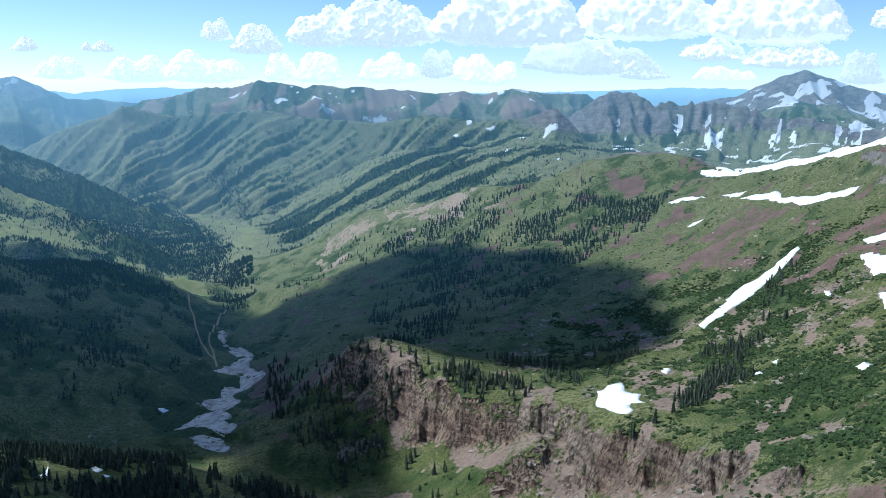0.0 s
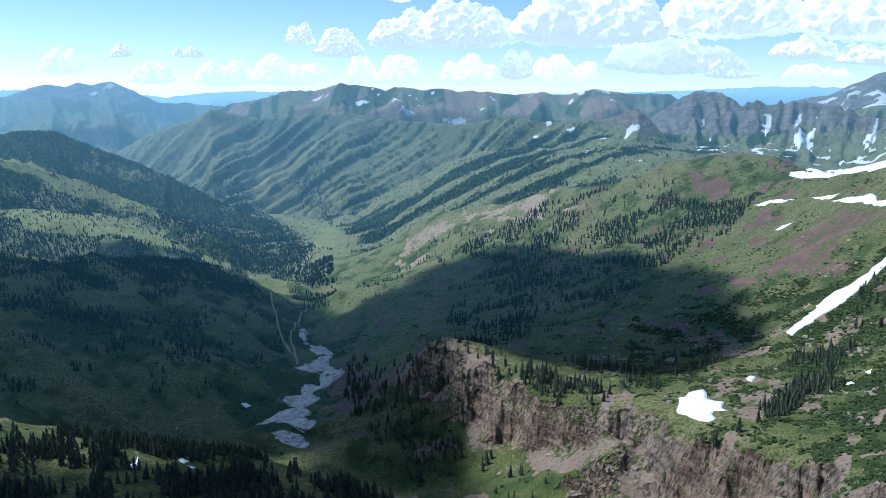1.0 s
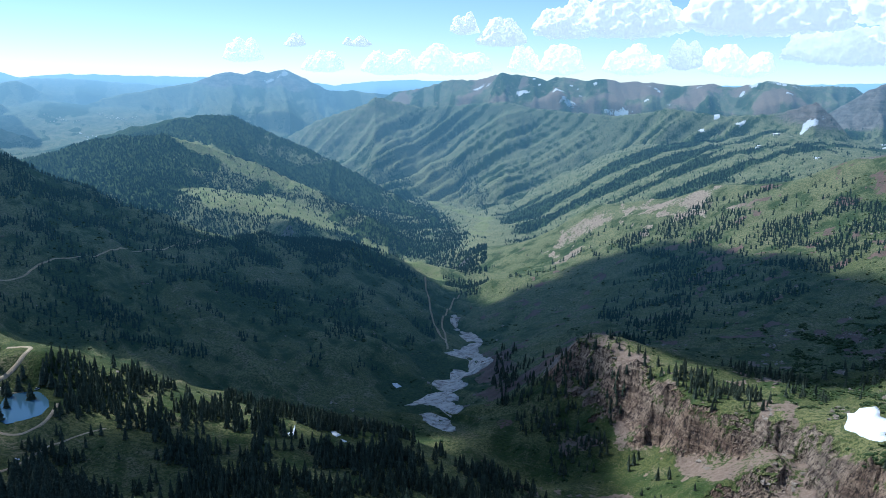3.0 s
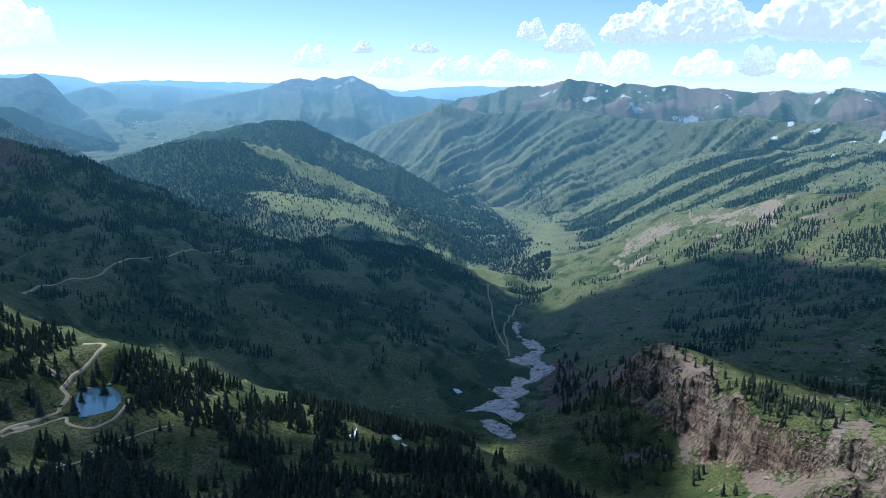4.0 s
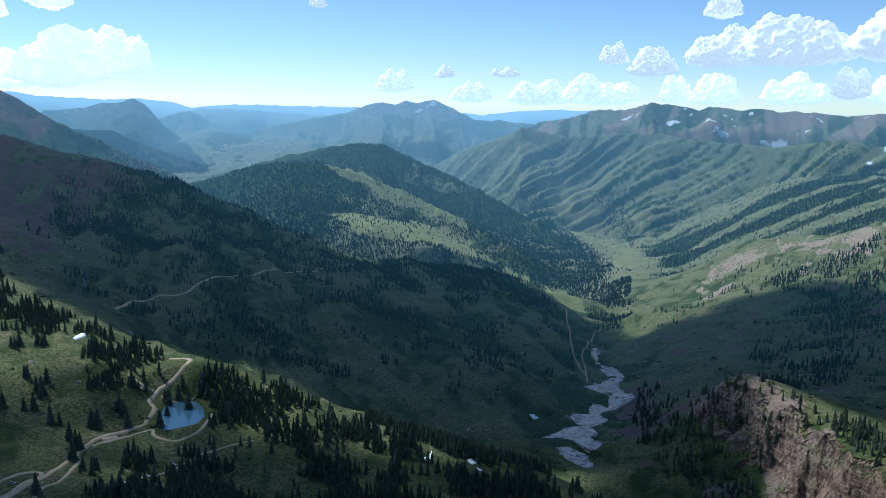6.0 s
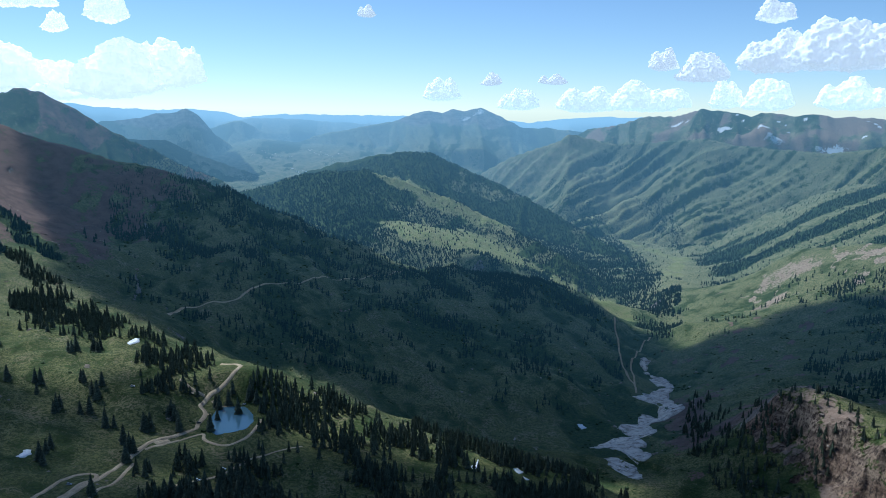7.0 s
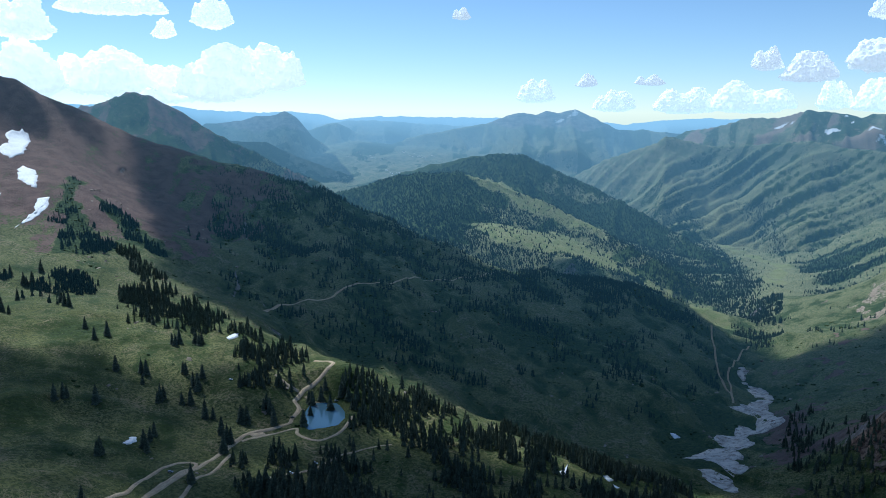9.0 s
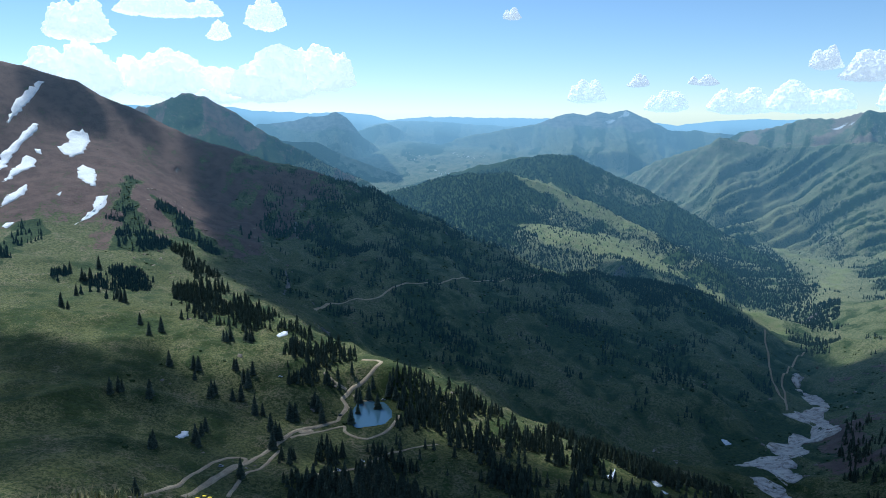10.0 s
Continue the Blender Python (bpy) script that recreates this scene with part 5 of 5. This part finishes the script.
# loose blocks and ledges that break through the turf
def rocks():
    n = 24000
    b, d = pick.uniform(-34, 60, n), np.sqrt(pick.uniform(560 ** 2, 1900 ** 2, n))
    b[:12000], d[:12000] = pick.uniform(-33, -6, 12000), np.sqrt(pick.uniform(600 ** 2, 1400 ** 2, 12000))
    x, y = place(b, d)
    chance = 0.75 * step(layers(x, y, 46, 3, 170), 0.28, 0.5) + 0.22 * step(on_net(scree, x, y), 0.3, 0.7) 
    chance *= 1 - 0.85 * step(on_net(rock, x, y), 0.2, 0.5)
    keep = (pick.uniform(0, 1, n) < chance) & clear_of_things(x, y)
    x, y = x[keep], y[keep]
    v = np.array([(-1, -1, 0), (1, -1, 0), (1, 1, 0), (-1, 1, 0), (-0.7, -0.6, 1), (0.7, -0.8, 0.8), (0.75, 0.7, 0.9), (-0.6, 0.7, 0.7)], float)
    f = np.array([(0, 1, 5), (0, 5, 4), (1, 2, 6), (1, 6, 5), (2, 3, 7), (2, 7, 6), (3, 0, 4), (3, 4, 7), (4, 5, 6), (4, 6, 7)])
    size = (0.5 + 2.6 * pick.uniform(0, 1, len(x)) ** 2.5)[:, None]
    jig = pick.uniform(0.6, 1.3, (len(x), 8))
    turn = pick.uniform(0, 6.28, len(x))[:, None]
    px = (v[:, 0] * 1.4 * np.cos(turn) - v[:, 1] * np.sin(turn)) * size * jig + x[:, None]
    py = (v[:, 0] * 1.4 * np.sin(turn) + v[:, 1] * np.cos(turn)) * size * jig + y[:, None]
    pz = v[:, 2] * size * 0.9 * jig + (height(x, y) + EYE)[:, None] - 0.3 * size
    faces = (f[None] + (np.arange(len(x)) * 8)[:, None, None]).reshape(-1, 3)
    m = Nodes("boulder_stone")
    col = m.mix(m.add("ShaderNodeNewGeometry").outputs["Random Per Island"], (0.15, 0.11, 0.09), (0.36, 0.29, 0.23))
    col = m.mix(m.ramp(m.noise(0.8, 4), 0.45, 0.7), col, (0.2, 0.19, 0.14))
    tagged(new("loose_rocks", mesh_from("loose_rocks", np.stack([px, py, pz], -1).reshape(-1, 3), faces, m.finish(col, 0.95))),
           "tan and grey-brown rocks and ledges in the turf", "rocks", kind="stuff")


rocks()


# ---- clouds ----
def cloud_material(name, thin=0.0, bright=0.52):
    m = Nodes(name)
    mat = m.finish((0.55, 0.56, 0.58), 1.0)
    m.bsdf.inputs["Specular IOR Level"].default_value = 0.0
    # glow stands in for sunlight scattered inside the cloud, bluer for hazy low ones
    m.bsdf.inputs["Emission Color"].default_value = (0.86, 0.95, 1.0, 1) if name == "low_cloud" else (0.92, 0.96, 1.0, 1)
    m.bsdf.inputs["Emission Strength"].default_value = bright
    if thin:   # lets part of the sunlight through, more where it is thinner
        clear = m.add("ShaderNodeBsdfTransparent")
        both = m.add("ShaderNodeMixShader", {0: thin, 1: m.bsdf.outputs[0], 2: clear.outputs[0]})
        m.put(m.out.inputs["Surface"], both.outputs[0])
    return mat


# backlit and low copies glow more, as painted backlight and haze
CLOUD, BACKLIT_CLOUD, THIN_CLOUD, LOW_CLOUD = cloud_material("cloud", 0, 0.48), cloud_material("backlit_cloud", 0, 0.72), cloud_material("thin_cloud", 0.5), cloud_material("low_cloud", 0, 0.62)


def ball(level):
    bm = bmesh.new()
    bmesh.ops.create_icosphere(bm, subdivisions=level, radius=1.0)
    bm.verts.ensure_lookup_table()
    co, faces = np.array([v.co for v in bm.verts]), np.array([[v.index for v in f.verts] for f in bm.faces])
    bm.free()
    return co, faces


BALL = ball(1)


def puffs(centres, radii):
    """Billows of many sizes as places and triangles."""
    v, f = BALL
    co = v[None] * np.asarray(radii)[:, None, None] + np.asarray(centres)[:, None]
    return co.reshape(-1, 3), (f[None] + (np.arange(len(radii)) * len(v))[:, None, None]).reshape(-1, 3)


def grown_together(ob, grain, tall):
    """Fuses the billows into one skin with finer billows on it."""
    fuse = ob.modifiers.new("fuse", "REMESH")
    fuse.mode, fuse.voxel_size, fuse.use_smooth_shade = "VOXEL", grain, True
    swell = ob.modifiers.new("swell", "DISPLACE")
    swell.texture, swell.texture_coords, swell.strength, swell.mid_level = billow_texture(0.15 * tall), "GLOBAL", -0.2 * tall, 0.5
    me = bpy.data.meshes.new_from_object(ob.evaluated_get(bpy.context.evaluated_depsgraph_get()))
    ob.modifiers.clear()
    ob.data = me
    return ob


def billow_texture(size):
    tex = bpy.data.textures.new("billows", "CLOUDS")
    tex.noise_scale, tex.noise_depth, tex.noise_basis = size, 3, "VORONOI_F1"
    return tex


# bearing, height of the base and widths and heights, all in degrees as seen from the summit
CLOUDS = [
    (26.3, 1.7, 1.7, 0.9), (22.1, 1.8, 2.1, 0.7), (14.9, 2.7, 2.0, 1.5), (12.6, 2.0, 3.7, 1.9), (8.3, 2.6, 4.4, 2.6), (4.0, 2.7, 7.2, 3.1),
    (-4.1, 2.9, 10.4, 3.8), (-13.0, 3.4, 9.7, 3.4), (-21.4, 3.1, 8.4, 3.8), (-9.5, 1.1, 8.5, 2.4), (-13.4, 0.8, 3.6, 1.6), (-17.5, 2.0, 4.3, 1.5),
    (-22.3, 1.6, 5.9, 1.6), (-27.4, 4.0, 1.8, 1.2), (24.4, 0.1, 2.9, 1.4), (19.8, 0.0, 4.4, 1.7), (15.8, 0.1, 5.5, 2.0), (10.9, 0.3, 2.0, 1.9),
]
CLOUDS += [
    (8.6, 0.2, 3.6, 2.0), (3.6, 0.3, 4.2, 2.0), (0.5, 0.7, 2.3, 1.9), (-2.8, 0.3, 4.5, 2.0), (-18.4, 0.7, 4.1, 1.0), (-26.4, 0.7, 2.7, 2.0),
    (29.6, 0.7, 2.7, 1.5), (34.6, 6.1, 1.4, 0.8), (47.6, 1.4, 4.6, 3.0), (50.8, 0.7, 5.6, 3.6), (54.6, 0.5, 6.0, 2.4), (57.4, 1.0, 6.4, 2.9), (54.1, 4.6, 1.9, 1.2), (57.1, 5.9, 6.8, 1.4),
    (51.0, 5.3, 2.8, 2.1), (63.1, 0.8, 6.2, 3.5), (62.2, 4.3, 4.3, 2.5), (8.2, 5.6, 2.4, 1.7),
]


def cumulus(b, e, wide, tall, seed):
    rng = np.random.RandomState(seed)
    d = 4550 - 40 * (seed % 7)
    if e + tall < 2.4:
        d = 4820 - 10 * (seed % 5)
    w, h = d * radians(wide), d * radians(tall)
    ahead, side = toward(b), toward(b + 90)
    foot = ahead * d + Vector((0, 0, EYE + d * math.tan(radians(e))))
    heads = [(-0.4 + 0.8 * (k + rng.uniform(0.1, 0.9)) / (2 + int(wide)), rng.uniform(0.1, 0.24), rng.uniform(0.6, 1.0)) for k in range(2 + int(wide))]
    heads[rng.randint(0, len(heads))] = (rng.uniform(-0.2, 0.2), 0.24, 1.0)
    centres, radii = [], []
    deep = min(w, 1.6 * h)

    def crown(u):
        return (0.16 + 0.84 * max(a * math.exp(-((u - m) / s) ** 2) for m, s, a in heads)) * math.sqrt(max(1 - (2 * u) ** 4, 0.03))

    n = int(26 + 26 * wide)
    for k in range(n):      # the body, on a level base
        u = -0.5 + (k + 0.5) / n + rng.uniform(-0.3, 0.3) / n
        top = crown(u) * h
        r = min(0.34 * top, 0.16 * h) * rng.uniform(0.75, 1.15)
        for f in np.linspace(0, 1, max(2, int(top / (0.8 * r)))):
            swing = 0.4 * math.sqrt(max(1 - f * f, 0.05))
            centres.append(foot + side * ((u + rng.uniform(-0.02, 0.02)) * w) + ahead * (rng.uniform(-swing, swing) * deep) + Vector((0, 0, 0.45 * r + f * (top - r))))
            radii.append(r * (1.0 - 0.35 * f) * rng.uniform(0.75, 1.1))
    for k in range(int(60 + 50 * wide)):      # smaller heads on its skin
        u, f = rng.uniform(-0.5, 0.5), rng.uniform(0, 1) ** 0.7
        top = crown(u) * h
        r = h * rng.uniform(0.03, 0.075)
        centres.append(foot + side * (u * w) + ahead * (-0.42 * deep * math.sqrt(max(1 - f * f, 0)) * rng.uniform(0.4, 1.0)) + Vector((0, 0, max(f * (top - 0.3 * r), 0.4 * r))))
        radii.append(r)
    co, faces = puffs(centres, radii)
    across = ((co - np.array(foot)) @ np.array(side)) / w
    co[:, 2] = np.maximum(co[:, 2], foot.z + h * (0.09 * noise_row(co) + 0.7 * across ** 2))
    ob = new("cloud", mesh_from("cloud", co, faces, BACKLIT_CLOUD if b > 40 else LOW_CLOUD if e + tall < 2.4 else CLOUD, True))
    grown_together(ob, math.sqrt((2.5 * w * h + 2 * w * deep) / 7500), h)
    return tagged(ob, "white billowing cumulus cloud with a flat grey base", "cloud", "clouds in the sky")


def noise_row(co):
    return layers(co[:, 0], co[:, 1], 60.0, 2, 230)


for i, row in enumerate(CLOUDS):
    cumulus(*row, i)

# clouds over the valley, whose shadows lie on the slopes
BASE = 1600.0   # their height over the eye


def passing_cloud(outline, gap):
    x, y = scatter_all(outline, gap)
    z = height(x, y)
    lift = (BASE - z) / SUNWARD.z
    centres = np.stack([x + SUNWARD.x * lift, y + SUNWARD.y * lift, np.full(len(x), EYE + BASE)], -1)
    radii = pick.uniform(36, 56, len(x))
    centres[:, 2] += pick.uniform(0, 40, len(x))
    co, faces = puffs(centres, radii)
    tagged(new("cloud", mesh_from("cloud", co, faces, THIN_CLOUD, True)), "broad cumulus cloud passing over the valley", "cloud", "clouds in the sky")


def scatter_all(outline, gap):
    xs, ys = [p[0] for p in outline], [p[1] for p in outline]
    x, y = np.meshgrid(np.arange(min(xs), max(xs), gap), np.arange(min(ys), max(ys), gap))
    x, y = x.ravel() + pick.uniform(-0.2, 0.2, x.size) * gap, y.ravel() + pick.uniform(-0.2, 0.2, x.size) * gap
    keep = inside(x, y, outline) & (gap_to(x, y, outline + outline[:1]) > 8)
    return x[keep], y[keep]


for key, outline in SHADED.items():
    passing_cloud(outline, {"bowl": 62.0, "bench": 56.0, "peak": 48.0, "valley": 40.0}.get(key, 37.0))



# ---- the town in the far valley ----
TOWN = [(-2759, 3196), (-2731, 3195), (-2615, 3338), (-2589, 3322), (-2566, 3327), (-2828, 3188), (-2575, 3093), (-2528, 3076), (-2499, 3072), (-2504, 3101), (-2692, 3209), (-2524, 3334), (-2506, 3381), (-2762, 3151), (-2834, 3117), (-2663, 3343)]


def gabled_house(bm, x, y, size, turn):
    z = float(height(x, y)) + EYE - 0.5
    at = Matrix.Translation((x, y, z)) @ Matrix.Rotation(turn, 4, "Z")
    base = [bm.verts.new(at @ Vector((sx * size, sy * 0.7 * size, h))) for h in (0, 0.7 * size) for sx, sy in ((-1, -1), (1, -1), (1, 1), (-1, 1))]
    ridge = [bm.verts.new(at @ Vector((sx * size, 0, 1.2 * size))) for sx in (-1, 1)]
    for k in range(4):
        bm.faces.new((base[k], base[(k + 1) % 4], base[4 + (k + 1) % 4], base[4 + k]))
    bm.faces.new((base[4], base[5], ridge[1], ridge[0]))
    bm.faces.new((base[6], base[7], ridge[0], ridge[1]))
    bm.faces.new((base[5], base[6], ridge[1]))
    bm.faces.new((base[7], base[4], ridge[0]))


def far_town():
    """Pale houses, each a few paces wide, scattered along the valley road."""
    rng = random.Random(31)
    bm = bmesh.new()
    for x, y in TOWN:
        for _ in range(3):
            gabled_house(bm, x + rng.uniform(-16, 16), y + rng.uniform(-16, 16), rng.uniform(1.8, 3.6), rng.uniform(0, 3.1))
    me = bpy.data.meshes.new("far_town")
    bm.to_mesh(me)
    bm.free()
    # one even amount of painted haze for all the houses
    me.attributes.new("haze", "FLOAT", "POINT").data.foreach_set("value", np.full(len(me.vertices), 0.4, np.float32))
    me.materials.append(house_paint())
    tagged(new("far_town", me), "scattered pale houses of a town in the far valley", "houses", kind="stuff")


def house_paint():
    m = Nodes("house_paint")
    mat = m.finish(m.mix(m.add("ShaderNodeNewGeometry").outputs["Random Per Island"], (0.6, 0.58, 0.55), (0.88, 0.88, 0.86)), 0.7)
    # blue haze glow painted over the house colour
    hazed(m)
    return mat


far_town()


# ---- parked cars ----
def paint_material(name, tint):
    m = Nodes(name)
    mat = m.finish(m.mix(m.ramp(m.noise(3.0, 3), 0.45, 0.8), tint, tuple(0.75 * c + 0.06 for c in tint)), 0.35)
    m.bsdf.inputs["Specular IOR Level"].default_value = 0.5
    return mat


PAINTS = [paint_material("white_car_paint", (0.78, 0.79, 0.80)), paint_material("silver_car_paint", (0.45, 0.46, 0.47)), paint_material("dark_car_paint", (0.05, 0.055, 0.06))]
CAR_GLASS, TYRE = paint_material("car_glass", (0.02, 0.025, 0.03)), paint_material("tyre_rubber", (0.02, 0.02, 0.02))


def loft(sections):
    """A closed skin over cross-sections of equal point count."""
    bm = bmesh.new()
    rings = [[bm.verts.new(p) for p in ring] for ring in sections]
    for a, b in zip(rings, rings[1:]):
        for i in range(len(a)):
            bm.faces.new((a[i], a[(i + 1) % len(a)], b[(i + 1) % len(a)], b[i]))
    bm.faces.new(rings[0][::-1])
    bm.faces.new(rings[-1])
    bmesh.ops.recalc_face_normals(bm, faces=list(bm.faces))
    return bm


def car(x, y, turn, paint, label):
    thing = new("car")
    half = 0.92

    def slab(stations, inset):
        return loft([[(px, -half + inset, lo), (px, half - inset, lo), (px, half - inset - taper, hi), (px, -half + inset + taper, hi)] for px, lo, hi, taper in stations])

    part("body", slab([(-2.25, 0.4, 0.85, 0.1), (-2.15, 0.28, 0.98, 0.06), (-0.9, 0.25, 1.02, 0.04), (1.1, 0.25, 1.0, 0.05), (2.1, 0.28, 0.86, 0.08), (2.28, 0.4, 0.72, 0.14)], 0.0), paint, thing)
    part("cabin", slab([(-2.0, 0.95, 1.02, 0.05), (-1.6, 0.95, 1.62, 0.2), (0.2, 0.95, 1.66, 0.2), (0.95, 0.95, 1.02, 0.06)], 0.05), CAR_GLASS, thing, "dark window glass")
    part("roof", slab([(-1.62, 1.6, 1.66, 0.02), (0.22, 1.62, 1.71, 0.02)], 0.24), paint, thing)
    for wx in (-1.4, 1.4):
        for wy in (-0.85, 0.85):
            bm = bmesh.new()
            bmesh.ops.create_cone(bm, cap_ends=True, segments=14, radius1=0.35, radius2=0.35, depth=0.22, matrix=Matrix.Translation((wx, wy, 0.35)) @ Matrix.Rotation(math.pi / 2, 4, "X"))
            part("wheel", bm, TYRE, thing, "black rubber tyre")
    thing.matrix_basis = Matrix.Translation((x, y, float(height(x, y)) + EYE + 0.36)) @ Matrix.Rotation(radians(turn), 4, "Z")
    return tagged(thing, label, "car", "parked cars")


for x, y, turn, paint, label in CARS:
    car(x, y, turn, PAINTS[paint], label)


# ---- the summit's edge under the eye ----
def blade_material(name, dry, green):
    m = Nodes(name)
    return m.finish(m.mix(m.add("ShaderNodeNewGeometry").outputs["Random Per Island"], dry, green), 0.8)


GRASS_DRY = blade_material("summit_grass", (0.34, 0.27, 0.13), (0.16, 0.18, 0.06))
PETAL = blade_material("yellow_petals", (0.75, 0.52, 0.02), (0.85, 0.68, 0.05))
LEAF = blade_material("flower_leaves", (0.12, 0.16, 0.05), (0.2, 0.22, 0.08))


def tuft_blades(rng, n, spread, low, high):
    bm = bmesh.new()
    for _ in range(n):
        a, r = rng.uniform(0, 6.28), spread * math.sqrt(rng.random())
        foot = Vector((r * math.cos(a), r * math.sin(a), -0.02))
        tall, lean, b = rng.uniform(low, high), rng.uniform(0.1, 0.7), rng.uniform(0, 6.28)
        out = Vector((math.cos(b), math.sin(b), 0))
        side = Vector((-out.y, out.x, 0)) * rng.uniform(0.003, 0.006)
        mid, tip = foot + Vector((0, 0, tall * 0.6)) + out * (0.3 * lean * tall), foot + Vector((0, 0, tall * (1 - 0.3 * lean))) + out * (lean * tall)
        v = [bm.verts.new(p) for p in (foot - side, foot + side, mid + side * 0.7, mid - side * 0.7, tip)]
        bm.faces.new(v[:4])
        bm.faces.new((v[3], v[2], v[4]))
    return bm


def grass_tuft(b, d, seed, n, tall):
    rng = random.Random(seed)
    x, y = place(b, d)
    thing = new("grass_tuft")
    part("foliage", tuft_blades(rng, n, 0.13, 0.35 * tall, tall), GRASS_DRY, thing)
    thing.location = (x, y, float(height(x, y)) + EYE)
    return tagged(thing, "dry yellow-green grass tuft on the summit's edge", "grass", "grass tufts")


def flower_clump(b, d, seed):
    """A cushion of small yellow flowers."""
    rng = random.Random(seed)
    x, y = place(b, d)
    thing = new("yellow_flowers")
    part("foliage", tuft_blades(rng, 70, 0.08, 0.03, 0.07), LEAF, thing, "short green leaves")
    bm = bmesh.new()
    for _ in range(34):
        a, r = rng.uniform(0, 6.28), 0.07 * math.sqrt(rng.random())
        c = Vector((r * math.cos(a), r * math.sin(a), rng.uniform(0.05, 0.08)))
        ring = []
        for k in range(10):
            w = 0.012 if k % 2 == 0 else 0.006
            ring.append(bm.verts.new(c + Vector((w * math.cos(k * 0.628), w * math.sin(k * 0.628), 0.003 * (k % 2)))))
        heart = bm.verts.new(c + Vector((0, 0, 0.004)))
        for k in range(10):
            bm.faces.new((ring[k], ring[(k + 1) % 10], heart))
    part("blossom", bm, PETAL, thing, "bright yellow petals")
    thing.location = (x, y, float(height(x, y)) + EYE)
    return tagged(thing, "clump of small bright yellow flowers in bloom", "flowers", "yellow flowers")


for b, d, seed, n, tall in TUFTS:
    grass_tuft(b, d, seed, n, tall)
for b, d, seed in BLOOMS:
    flower_clump(b, d, seed)
